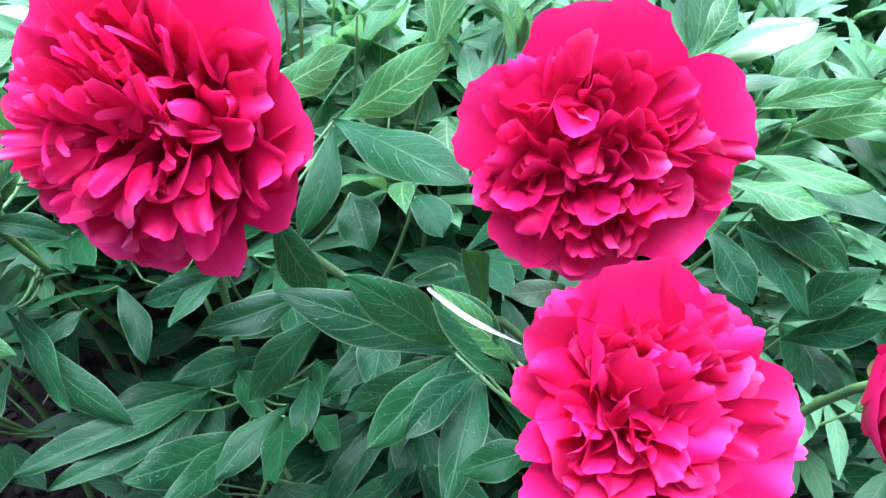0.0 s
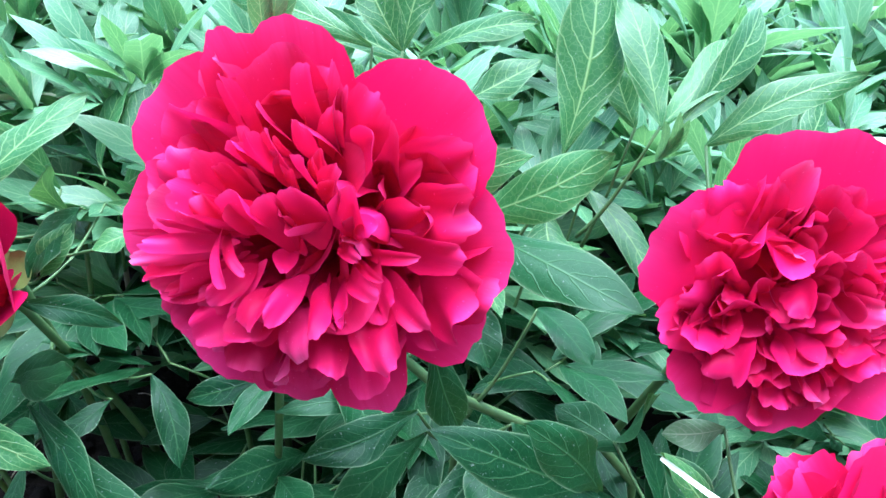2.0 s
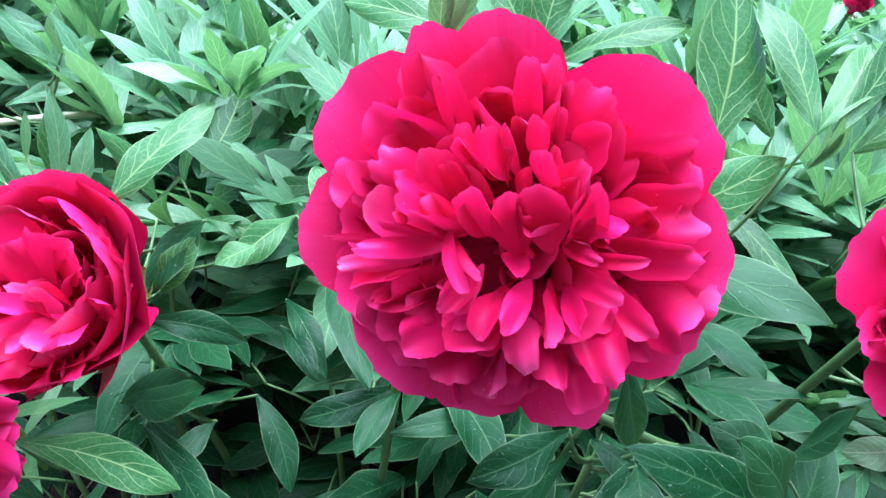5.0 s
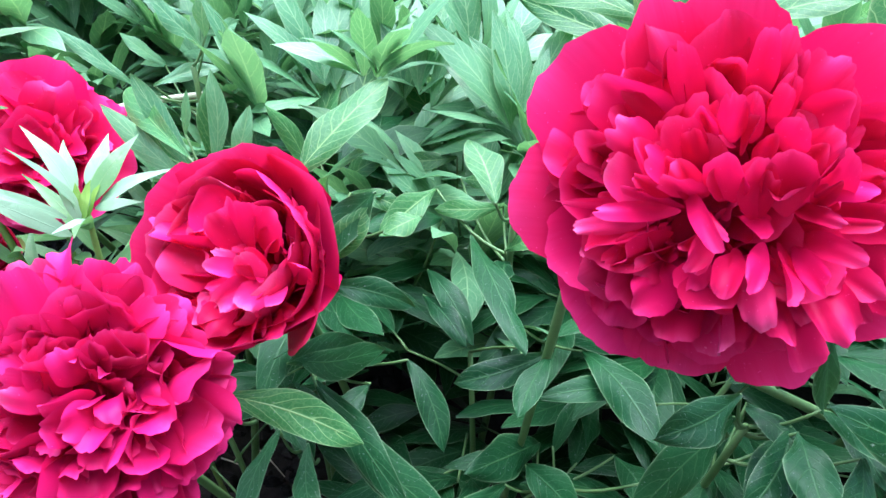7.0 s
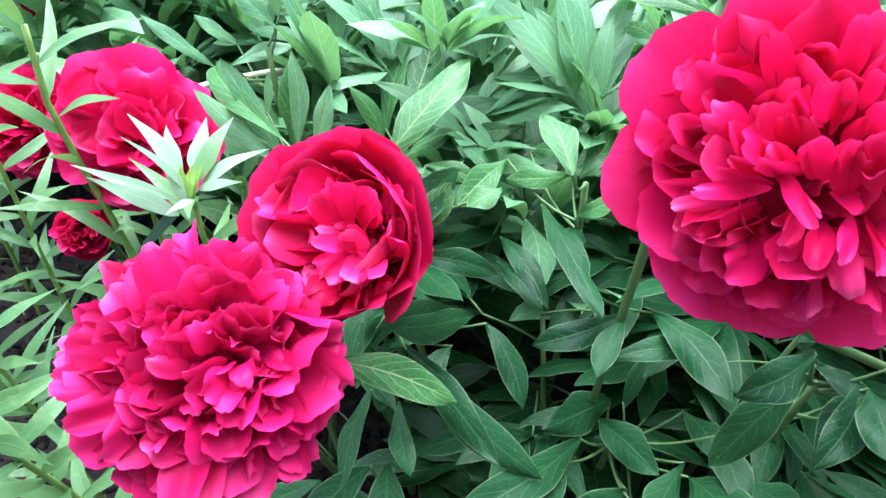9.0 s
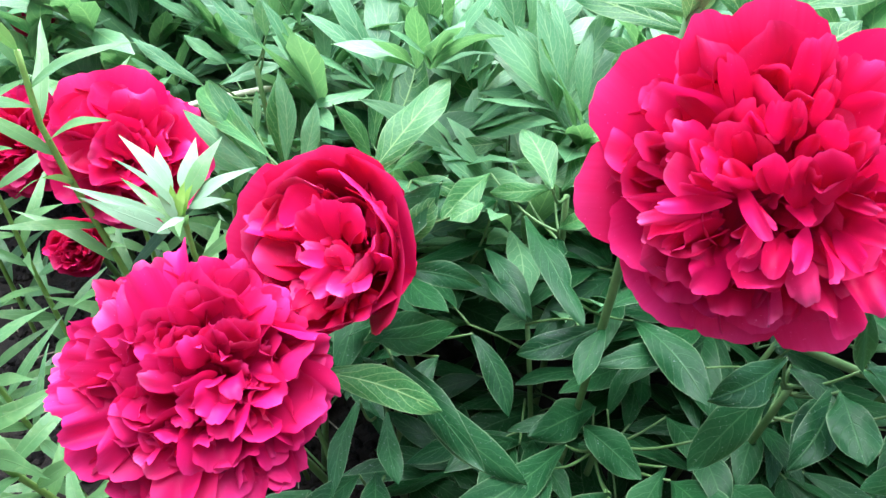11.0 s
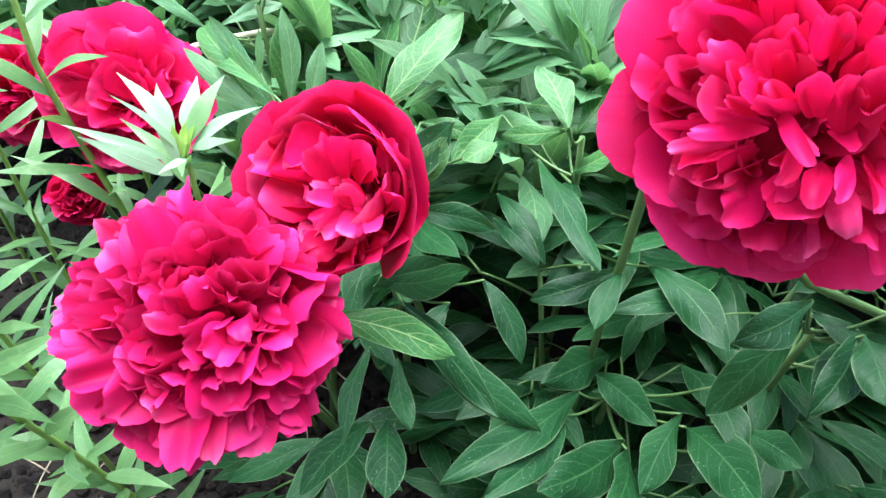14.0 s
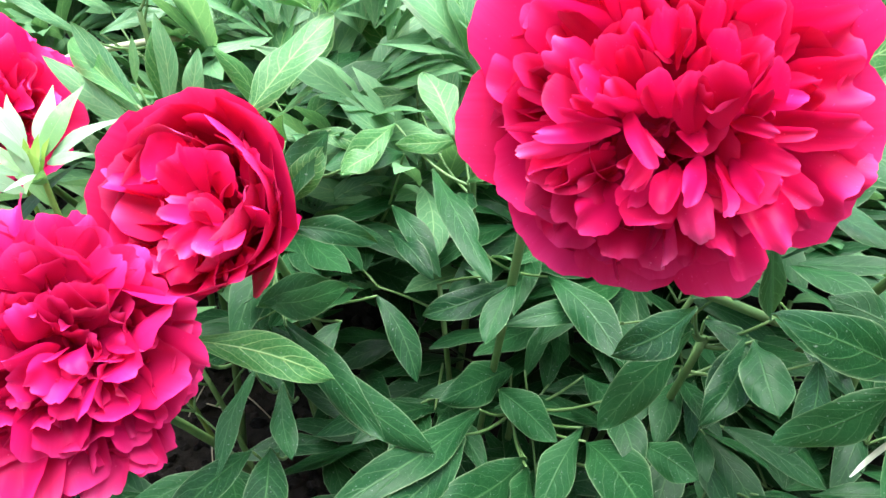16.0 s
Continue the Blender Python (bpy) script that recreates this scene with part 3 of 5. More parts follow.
lay(C_SET, (45, 9, 22), (91, 21, 48), 11)
lay(C_SET, (43, 1, 52), (66, -1, 78), 6)
lay(C_SET, (59, -2, 14), (98, -13, 40), 16)
lay(C_SET, (64, 0, 3), (105, 4, 23), 22)
lay(C_SET, (47, -11, 35), (73, -36, 61), 12)
lay(C_SET, (35, -25, 40), (53, -48, 66), 10)
lay(C_SET, (28, -21, 52), (40, -43, 78), 8, "f")
lay(C_SET, (19, -39, 33), (30, -62, 59), 13, "f")
lay(C_SET, (9, -24, 62), (17, -39, 84), 13)
lay(C_SET, (-2, -30, 44), (-14, -51, 70), 12)
lay(C_SET, (0, -34, 32), (6, -62, 58), 14)
lay(C_SET, (-13, -23, 32), (-37, -49, 58), 16)
lay(C_SET, (43, -24, 20), (65, -57, 46), 12)
lay(C_SET, (-22, -2, 53), (-46, 9, 79), 11, "f")
lay(C_SET, (-16, -4, 47), (-60, -14, 73), 6)
lay(C_SET, (-15, -9, 50), (-50, -23, 76), 5, "f")
lay(C_SET, (-12, -13, 48), (-43, -30, 74), 6)
lay(C_SET, (-8, -3, 61), (-40, -12, 87), 5)
lay(C_SET, (-8, -15, 46), (-31, -34, 72), 8)
lay(C_SET, (-23, 17, 51), (-45, 25, 77), 11)
lay(C_SET, (-9, 10, 65), (-31, 17, 91), 9)
lay(C_SET, (-8, 17, 57), (-25, 36, 83), 10)
lay(C_SET, (11, 7, 72), (1, 25, 96), 10, "c")
lay(C_SET, (-2, 5, 72), (-21, 12, 96), 8)
lay(C_SET, (-9, 8, 75), (12, -12, 101), 5)
lay(C_SET, (3, 31, 63), (-3, 49, 86), 6)
lay(C_SET, (10, 33, 60), (6, 52, 85), 6)
lay(C_SET, (17, 41, 57), (15, 58, 79), 5)
lay(C_SET, (24, 32, 69), (23, 45, 88), 8)
lay(C_SET, (30, 25, 57), (41, 45, 83), 10)
lay(C_SET, (33, 7, 66), (24, 32, 92), 12, "c")
lay(C_SET, (22, 1, 67), (14, 25, 93), 9, "c")
lay(C_SET, (44, 12, 59), (44, 36, 85), 9, "c")
lay(C_SET, (29, -6, 64), (27, -26, 88), 6)
lay(C_SET, (36, -8, 60), (45, -24, 83), 6)
lay(C_SET, (41, -5, 53), (59, -18, 79), 6)
lay(C_SET, (18, -14, 66), (18, -32, 88), 7)
lay(C_SET, (7, -8, 69), (0, -24, 91), 7)
lay(C_SET, (18, 3, 61), (29, -5, 81), 6)

A_SET = []
lay(A_SET, (2, 10, 3), (-11, 97, 7), 15)
lay(A_SET, (-13, 41, 3), (-34, 82, 12), 16, "f")
lay(A_SET, (-22, 38, 3), (-48, 69, 15), 16, "f")
lay(A_SET, (-29, 31, 3), (-63, 70, 10), 10, "f")
lay(A_SET, (-24, 25, 3), (-56, 52, 22), 16, "f")
lay(A_SET, (-36, 17, 3), (-78, 43, 13), 14)
lay(A_SET, (-36, 7, 3), (-92, 15, 11), 17, "f")
lay(A_SET, (-41, -1, 3), (-98, -2, 6), 20, "f")
lay(A_SET, (-40, -7, 3), (-76, -17, 17), 25, "f")
lay(A_SET, (-27, -22, 3), (-78, -51, 10), 21)
lay(A_SET, (-21, -37, 3), (-55, -67, 12), 21)
lay(A_SET, (-7, -44, 3), (-33, -87, 10), 21)
lay(A_SET, (3, -48, 3), (-5, -92, 10), 17)
lay(A_SET, (17, -40, 3), (14, -80, 16), 16)
lay(A_SET, (35, -37, 3), (32, -84, 14), 17, "f")
lay(A_SET, (44, -24, 3), (63, -70, 8), 16)
lay(A_SET, (43, -19, 3), (53, -55, 20), 14)
lay(A_SET, (46, -5, 3), (79, -34, 14), 20)
lay(A_SET, (45, 8, 3), (93, -10, 9), 22)
lay(A_SET, (38, 29, 3), (87, 23, 8), 32)
lay(A_SET, (36, 37, 3), (51, 58, 18), 20)
lay(A_SET, (23, 44, 3), (26, 81, 16), 17)
lay(A_SET, (9, 48, 3), (7, 85, 16), 17)
lay(A_SET, (11, 35, 8), (0, 67, 34), 19)
lay(A_SET, (19, 38, 10), (17, 60, 35), 22)
lay(A_SET, (0, 29, 11), (-23, 52, 37), 18)
lay(A_SET, (-7, 22, 11), (-39, 32, 37), 18)
lay(A_SET, (-1, 13, 22), (-26, 20, 48), 15)
lay(A_SET, (-7, -2, 12), (-43, 1, 38), 20)
lay(A_SET, (0, 4, 29), (-21, 12, 55), 7, "f")
lay(A_SET, (-1, -9, 11), (-44, -16, 37), 20)
lay(A_SET, (3, -18, 16), (-26, -23, 42), 19)
lay(A_SET, (2, -29, 12), (-28, -47, 38), 16, "f")
lay(A_SET, (10, -21, 15), (5, -51, 41), 19)
lay(A_SET, (19, -15, 11), (21, -52, 37), 17)
lay(A_SET, (30, -8, 20), (31, -30, 46), 16)
lay(A_SET, (39, -9, 11), (46, -33, 37), 17)
lay(A_SET, (40, 8, 14), (63, -4, 40), 16)
lay(A_SET, (39, 18, 5), (70, 9, 31), 15)
lay(A_SET, (36, 25, 8), (59, 31, 34), 18)
lay(A_SET, (33, 32, 14), (40, 49, 37), 15)
lay(A_SET, (19, 16, 24), (23, 39, 50), 9, "c")
lay(A_SET, (15, 17, 27), (5, 36, 52), 11)
lay(A_SET, (20, 10, 34), (2, 6, 58), 11)
lay(A_SET, (23, 4, 35), (12, -8, 57), 11)
lay(A_SET, (14, -3, 33), (-2, -4, 54), 13)
lay(A_SET, (31, 9, 30), (39, -3, 50), 10)
lay(A_SET, (28, -1, 28), (20, -19, 52), 11)
lay(A_SET, (31, 22, 21), (27, 44, 46), 13, "c")
lay(A_SET, (3, 10, 25), (-6, 30, 51), 13)

B_SET = []
lay(B_SET, (-10, 5, 38), (-66, 1, 64), 21)
lay(B_SET, (-9, 14, 43), (-43, 32, 69), 19)
lay(B_SET, (-3, -5, 43), (-48, -12, 69), 22)
lay(B_SET, (-3, -21, 33), (-49, -30, 59), 21)
lay(B_SET, (25, -12, 69), (17, -30, 94), 11, "f")
lay(B_SET, (32, -9, 68), (33, -28, 91), 10, "f")
lay(B_SET, (32, -6, 74), (23, 5, 96), 10, "f")
lay(B_SET, (20, -7, 72), (0, -10, 98), 7, "f")
lay(B_SET, (41, 9, 64), (51, 19, 84), 8, "f")
lay(B_SET, (39, -7, 58), (52, -24, 83), 8, "f")
lay(B_SET, (17, 10, 59), (31, 35, 85), 15)
lay(B_SET, (11, 8, 62), (3, 37, 88), 10)
lay(B_SET, (20, -35, 47), (35, -49, 71), 16)
lay(B_SET, (9, -31, 48), (6, -53, 74), 14)
lay(B_SET, (32, -32, 42), (54, -38, 68), 12)
lay(B_SET, (46, -4, 53), (54, 14, 77), 11)
lay(B_SET, (26, 18, 44), (47, 41, 70), 14)
lay(B_SET, (7, 8, 60), (-12, 23, 86), 13)

E_SET = []
lay(E_SET, (-5, 0, 2), (-83, 21, 18), 39, "g")
lay(E_SET, (2, 4, 2), (-9, 87, 18), 48, "g")
lay(E_SET, (8, 5, 2), (81, 37, 18), 39, "g")
lay(E_SET, (6, -6, 2), (67, -44, 14), 32, "g")
lay(E_SET, (-1, -6, 2), (-7, -75, 11), 39, "g")
lay(E_SET, (-4, -6, 2), (-48, -64, 14), 28, "g")
lay(E_SET, (-4, -3, 2), (-71, -28, 22), 19, "g")
lay(E_SET, (-22, 35, 12), (-18, 10, 41), 15, "c")
lay(E_SET, (-18, 27, 3), (-14, 69, 26), 12, "f")
lay(E_SET, (-36, 20, 3), (-50, 51, 24), 15)
lay(E_SET, (-45, 12, 3), (-66, 33, 21), 15)
lay(E_SET, (1, 29, 3), (1, 58, 26), 14)
lay(E_SET, (17, 24, 3), (45, 49, 26), 14)
lay(E_SET, (20, 20, 3), (51, 42, 29), 10)
lay(E_SET, (31, 12, 3), (61, 21, 28), 10)
lay(E_SET, (36, 6, 3), (88, 9, 16), 8)
lay(E_SET, (10, 5, 10), (15, 28, 36), 10, "c")
lay(E_SET, (1, -1, 11), (1, 26, 37), 12, "c")
lay(E_SET, (-40, -3, 4), (-56, 16, 30), 12)
lay(E_SET, (-33, -11, 3), (-64, -9, 26), 14)
lay(E_SET, (-23, -14, 10), (-29, 8, 36), 8, "c")
lay(E_SET, (14, -3, 9), (37, 0, 35), 10, "f")
lay(E_SET, (24, -9, 3), (58, -23, 29), 16, "f")
lay(E_SET, (22, -15, 7), (32, -35, 32), 12)
lay(E_SET, (0, -20, 9), (4, -40, 33), 14)
lay(E_SET, (-17, -19, 3), (-7, -52, 29), 14)
lay(E_SET, (-30, -20, 3), (-36, -49, 28), 16)
lay(E_SET, (-42, -18, 3), (-58, -36, 25), 14)
lay(E_SET, (-50, -21, 3), (-68, -27, 24), 10)
lay(E_SET, (10, -39, 3), (18, -58, 26), 10, "f")
lay(E_SET, (-3, -40, 3), (-3, -64, 24), 12)
lay(E_SET, (44, -3, 3), (78, -12, 19), 13)
lay(E_SET, (49, -13, 3), (79, -22, 18), 9)
lay(E_SET, (-6, 8, 15), (-8, -10, 38), 10)
lay(E_SET, (-21, 2, 14), (-9, -8, 36), 9)

F_SET = []
lay(F_SET, (1, -9, 2), (0, 64, 33), 34, "g")
lay(F_SET, (-6, -11, 2), (-68, 9, 18), 16, "g")
lay(F_SET, (-6, -14, 2), (-70, -20, 26), 12, "g")
lay(F_SET, (10, -10, 2), (46, 37, 26), 23, "g")
lay(F_SET, (12, -16, 2), (78, -17, 18), 28, "g")
lay(F_SET, (11, -22, 2), (68, -52, 15), 28, "g")
lay(F_SET, (4, -27, 2), (-10, -77, 11), 35, "g")
lay(F_SET, (-2, -23, 2), (-67, -55, 15), 24, "g")
lay(F_SET, (-25, -9, 9), (-25, 30, 35), 16, "c")
lay(F_SET, (-19, -2, 13), (-4, 14, 39), 17)
lay(F_SET, (1, 7, 5), (30, 33, 31), 16)
lay(F_SET, (9, 9, 8), (29, 22, 34), 12)
lay(F_SET, (23, -1, 4), (49, 7, 30), 14, "f")
lay(F_SET, (29, 7, 3), (58, 20, 25), 10)
lay(F_SET, (-6, -3, 13), (13, 12, 39), 12)
lay(F_SET, (3, -17, 12), (25, -4, 38), 13)
lay(F_SET, (-3, -21, 9), (29, -27, 35), 14)
lay(F_SET, (30, -19, 3), (68, -22, 21), 12)
lay(F_SET, (11, -31, 8), (18, -49, 32), 11)
lay(F_SET, (-8, -18, 9), (-1, -43, 35), 12)
lay(F_SET, (-26, -19, 5), (-50, -16, 31), 10)
lay(F_SET, (-27, -21, 5), (-49, -28, 31), 12)
lay(F_SET, (-20, -22, 15), (-21, -5, 38), 6, "c")
lay(F_SET, (-37, -33, 5), (-52, -38, 25), 9)
lay(F_SET, (-24, -40, 3), (-37, -54, 23), 15)
lay(F_SET, (36, -30, 3), (86, -42, 3), 9, "f")
lay(F_SET, (34, -41, 3), (73, -56, 3), 9)
lay(F_SET, (0, -45, 3), (1, -64, 24), 13)

D_SET = []
lay(D_SET, (2, -7, 2), (-40, 63, 36), 35, "g")
lay(D_SET, (5, -7, 2), (18, 66, 45), 39, "g")
lay(D_SET, (10, -7, 2), (70, 22, 30), 38, "g")
lay(D_SET, (13, -10, 2), (89, -26, 18), 31, "g")
lay(D_SET, (-1, -10, 2), (-69, 9, 24), 27, "g")
lay(D_SET, (0, -13, 2), (-47, -38, 24), 29, "g")
lay(D_SET, (5, -19, 2), (-12, -80, 12), 32, "g")
lay(D_SET, (11, -19, 2), (40, -78, 12), 31, "g")
lay(D_SET, (13, -16, 2), (68, -65, 12), 28, "g")
lay(D_SET, (11, 9, 27), (-20, 41, 53), 25)
lay(D_SET, (11, -2, 28), (-35, 17, 54), 25)
lay(D_SET, (24, 4, 26), (26, 44, 52), 26)
lay(D_SET, (34, -7, 23), (61, 10, 49), 21, "f")
lay(D_SET, (5, -14, 20), (-53, 1, 46), 20)
lay(D_SET, (0, -25, 19), (-46, -28, 45), 20)
lay(D_SET, (4, -21, 38), (-15, -26, 62), 17, "f")
lay(D_SET, (21, -16, 36), (1, 3, 64), 25)
lay(D_SET, (31, -25, 29), (57, -15, 55), 24)
lay(D_SET, (24, -32, 24), (9, -56, 50), 21)
lay(D_SET, (14, -38, 24), (-14, -54, 50), 21)
lay(D_SET, (33, -31, 13), (53, -53, 39), 19)
lay(D_SET, (38, -20, 12), (75, -16, 38), 19)
lay(D_SET, (7, -54, 3), (1, -85, 22), 19, "f")
lay(D_SET, (17, -46, 3), (24, -85, 20), 19)
lay(D_SET, (19, -24, 36), (13, 1, 64), 18, "c")
lay(D_SET, (24, -29, 36), (31, -10, 61), 18, "c")

FLOWER_C = peony((-0.135, 0.394, 0.666), (-0.314, -0.856, 0.411), [], nest(0.091)[:1], 11, "wide open crimson peony with ruffled heart", (0.20, 0.50),
                 lean=[(0.138, 0.480, 0.379), (0.084, 0.460, 0.450), (0.018, 0.442, 0.480), (-0.048, 0.444, 0.505), (-0.097, 0.440, 0.553)],
                 crowd=crown(0.087, 0.066, 80, 5, (0.0, -0.12), 0.8, 0.10, 0.98, 0.19, fringe=0.012, back=-6, smooth=True, spread=0.45), faded=0.10, laid=C_SET)
peony((-0.469, 0.344, 0.511), (0.117, -0.775, 0.621), [], [(int(k[0] * 1.5), k[1], k[2], k[3], k[4] * 0.66, *k[5:]) for k in ball(0.079)[:2]], 12,
                 "full round magenta-crimson peony with frilled petals", (-0.42, 0.56), frill=1.3, faded=0.05, hue=MAGENTA,
                 crowd=crown(0.078, 0.040, 80, 8, (0.1, 0.05), 0.7, 0.08, 1.0, 0.22, 2.2, 0.05, spread=0.36), laid=A_SET)
peony((-0.390, 0.486, 0.518), (-0.230, -0.723, 0.652), [(172, 0.106, 0.052, 24, 36), (108, 0.105, 0.058, 30, 38), (52, 0.105, 0.056, 33, 34), (4, 0.104, 0.056, 36, 30), (-42, 0.092, 0.050, 32, 36)], heart(0.077)[:2], 13,
                 "cupped half-open crimson peony behind a larger one", (-0.32, 0.66), crowd=crown(0.056, 0.076, 46, 9, (-0.2, 0.3), 0.5, 0.07, 0.98, 0.22, smooth=True), faded=0.3, laid=B_SET)
FLOWER_E = peony((0.124, 0.394, 0.662), (-0.057, -0.894, 0.444), [], ball(0.065)[:1], 14, "open crimson peony with broad upper guard petals", (0.12, 0.66), frill=1.6,
                 crowd=crown(0.071, 0.028, 70, 6, (-0.05, -0.02), 0.8, 0.08, 0.97, 0.18, fringe=0.016, back=-4, smooth=True, spread=0.48), laid=E_SET)
FLOWER_F = peony((0.138, 0.261, 0.602), (0.134, -0.613, 0.779), [], ball(0.059)[:2], 15, "full crimson peony with one tall guard petal", (0.14, 0.46), frill=1.6,
                 crowd=crown(0.057, 0.028, 55, 7, (0.0, -0.1), 0.5, 0.08, 1.0, 0.23, 2.2), laid=F_SET)
peony((0.342, 0.339, 0.528), (0.094, -0.843, 0.529), collar(0.086, 6, 0.047, 24, 60, 20), heart(0.063), 16,
                 "dark red cupped peony low among the leaves", (0.13, 0.44), calyx=0.010)
peony((-0.655, 0.640, 0.508), (0.128, -0.624, 0.771), [], ball(0.076)[:1], 17,
                 "crimson peony standing behind the lily shoot", (-0.60, 0.86), faded=0.18, crowd=crown(0.080, 0.044, 40, 10, (0.25, -0.2), 0.6, 0.08, 1.0, 0.28, fringe=0.02, smooth=True), laid=D_SET)
peony((-0.896, 0.815, 0.396), (0.104, -0.688, 0.718), [], ball(0.068)[:2], 18, "crimson peony half hidden by lily leaves", (-0.84, 0.95), crowd=crown(0.066, 0.058, 60, 11, wide=0.28))
peony((-0.753, 0.670, 0.349), (0.114, -0.802, 0.587), collar(0.050, 6, 0.028, 24, 50), heart(0.038), 19, "small red peony low over the soil", (-0.70, 0.80), calyx=0.011)
peony((-1.012, 1.090, 0.448), (0.107, -0.633, 0.767), collar(0.050, 6, 0.028, 24, 50), heart(0.038), 20, "distant red peony among green leaves", (-0.95, 1.15), calyx=0.011)
peony((-0.414, 1.256, 0.386), (0.115, -0.736, 0.667), collar(0.036, 6, 0.022, 34, 60), heart(0.026), 21, "distant red peony bud among green leaves", (-0.36, 1.2), calyx=0.007)
peony((0.473, 1.239, 0.644), (-0.026, -0.588, 0.809), collar(0.034, 6, 0.022, 40, 66), heart(0.024), 22, "small round red peony bud over the leaves", (0.42, 1.1), calyx=0.007)


# ---- leafy shoots ----
def shoot(root, top, label):
    plant = thing("peony_shoot", (root[0], root[1], 0.0), label, "plant", "peony shoots")
    stem_of(plant, bowed((root[0], root[1], 0.0), top, 0.02, 9, (0.5, 0.6, 0)), 0.0055, 0.003)
    return plant


S1 = shoot((-0.36, 0.60), (-0.40, 0.53, 0.53), "leafy green peony shoot beside the paired flowers")
S2 = shoot((-0.20, 0.68), (-0.21, 0.60, 0.52), "leafy green peony shoot with lobed leaflets")
S3 = shoot((-0.15, 0.58), (-0.16, 0.47, 0.33), "low green peony shoot with broad leaflets")
S4 = shoot((-0.02, 0.54), (-0.03, 0.44, 0.46), "green peony shoot under the wide open flower")
hero_rng = np.random.default_rng(77)
STALKED, GROWN = [], []


def hero(plant, base, tip, half, twist=None, mat=None, lobe=0.0, droop=None):
    """One leaflet in its measured place, with the stalk that carries it."""
    r = hero_rng
    # higher leaflets further back take the half-lit tone, light held in the colour
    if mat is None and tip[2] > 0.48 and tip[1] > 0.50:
        mat = HALF_LIT_LEAF
    leaf(plant, base, tip, half * 0.84, mat=mat, rng=r, nu=15, nv=9, up=(0, -0.55, 0.83), lobe=lobe, belly=r.uniform(0.50, 0.62),
         twist=r.uniform(-0.35, 0.35) if twist is None else twist, fold=r.uniform(0.12, 0.42), wave=0.09,
         droop=r.uniform(0.04, 0.16) if droop is None else droop)
    base = np.asarray(base)
    GROWN.extend(base + (np.asarray(tip) - base) * f for f in (0.15, 0.4, 0.65, 0.9))
    if any(np.linalg.norm(base - s) < 0.012 for s in STALKED):
        return
    STALKED.append(base)
    line = STEMS[plant.name]
    fine = np.concatenate([line[i] + (line[i + 1] - line[i]) * np.linspace(0, 1, 6)[:, None] for i in range(len(line) - 1)])
    cost = np.linalg.norm(fine - base, axis=1) + 2.0 * np.maximum(0, fine[:, 2] - base[2] + 0.03)
    foot = fine[int(np.argmin(cost))]
    if np.linalg.norm(base - foot) > 0.12:
        foot = base + unit(foot - base) * 0.035 + np.array((0, 0.03, -0.09))
    org = np.asarray(plant.location)
    part("stalk", tube("stalk", bowed(foot, base, min(0.015, 0.12 * float(np.linalg.norm(base - foot))), 7, (0, 0, -1)), 0.0018, 0.0011, STALK, org, 6), plant)


hero(S1, (-0.410, 0.395, 0.476), (-0.305, 0.386, 0.454), 0.0178, mat=HALF_LIT_LEAF, twist=0.15, droop=0.16)
hero(S1, (-0.352, 0.449, 0.438), (-0.231, 0.388, 0.368), 0.0187, twist=0.0)
hero(S1, (-0.349, 0.464, 0.526), (-0.283, 0.474, 0.507), 0.0136)
hero(S1, (-0.372, 0.479, 0.433), (-0.298, 0.427, 0.505), 0.0167)
hero(S1, (-0.287, 0.518, 0.411), (-0.247, 0.457, 0.369), 0.0156)
hero(S1, (-0.371, 0.382, 0.368), (-0.403, 0.286, 0.408), 0.0177)
hero(S1, (-0.358, 0.385, 0.369), (-0.347, 0.305, 0.382), 0.0198)
hero(S1, (-0.355, 0.432, 0.390), (-0.335, 0.362, 0.390), 0.0115)
hero(S1, (-0.383, 0.450, 0.381), (-0.385, 0.345, 0.387), 0.0104)
hero(S1, (-0.317, 0.503, 0.392), (-0.352, 0.454, 0.380), 0.0146)
hero(S1, (-0.371, 0.481, 0.604), (-0.321, 0.553, 0.648), 0.0198, mat=HALF_LIT_LEAF)
hero(S1, (-0.373, 0.594, 0.517), (-0.328, 0.496, 0.619), 0.0136, mat=HALF_LIT_LEAF)
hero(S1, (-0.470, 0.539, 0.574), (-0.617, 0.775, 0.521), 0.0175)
hero(S1, (-0.496, 0.654, 0.494), (-0.502, 0.686, 0.581), 0.0134, mat=HALF_LIT_LEAF)
hero(S1, (-0.399, 0.638, 0.510), (-0.426, 0.593, 0.600), 0.0135, mat=HALF_LIT_LEAF)
hero(S1, (-0.496, 0.632, 0.502), (-0.596, 0.664, 0.542), 0.0165)
hero(S1, (-0.361, 0.638, 0.500), (-0.308, 0.635, 0.488), 0.0125)
hero(S2, (-0.281, 0.605, 0.446), (-0.232, 0.530, 0.425), 0.0136)
hero(S2, (-0.245, 0.623, 0.477), (-0.194, 0.477, 0.471), 0.0188, lobe=0.4)
hero(S2, (-0.212, 0.606, 0.478), (-0.176, 0.587, 0.520), 0.0146)
hero(S2, (-0.210, 0.610, 0.463), (-0.217, 0.562, 0.469), 0.0125)
hero(S2, (-0.170, 0.503, 0.453), (-0.246, 0.484, 0.423), 0.0167)
hero(S2, (-0.170, 0.503, 0.453), (-0.198, 0.430, 0.449), 0.0136)
hero(S2, (-0.135, 0.545, 0.421), (-0.087, 0.438, 0.430), 0.0218)
hero(S2, (-0.232, 0.533, 0.569), (-0.257, 0.602, 0.584), 0.0187)
hero(S2, (-0.216, 0.659, 0.492), (-0.281, 0.638, 0.493), 0.0125)
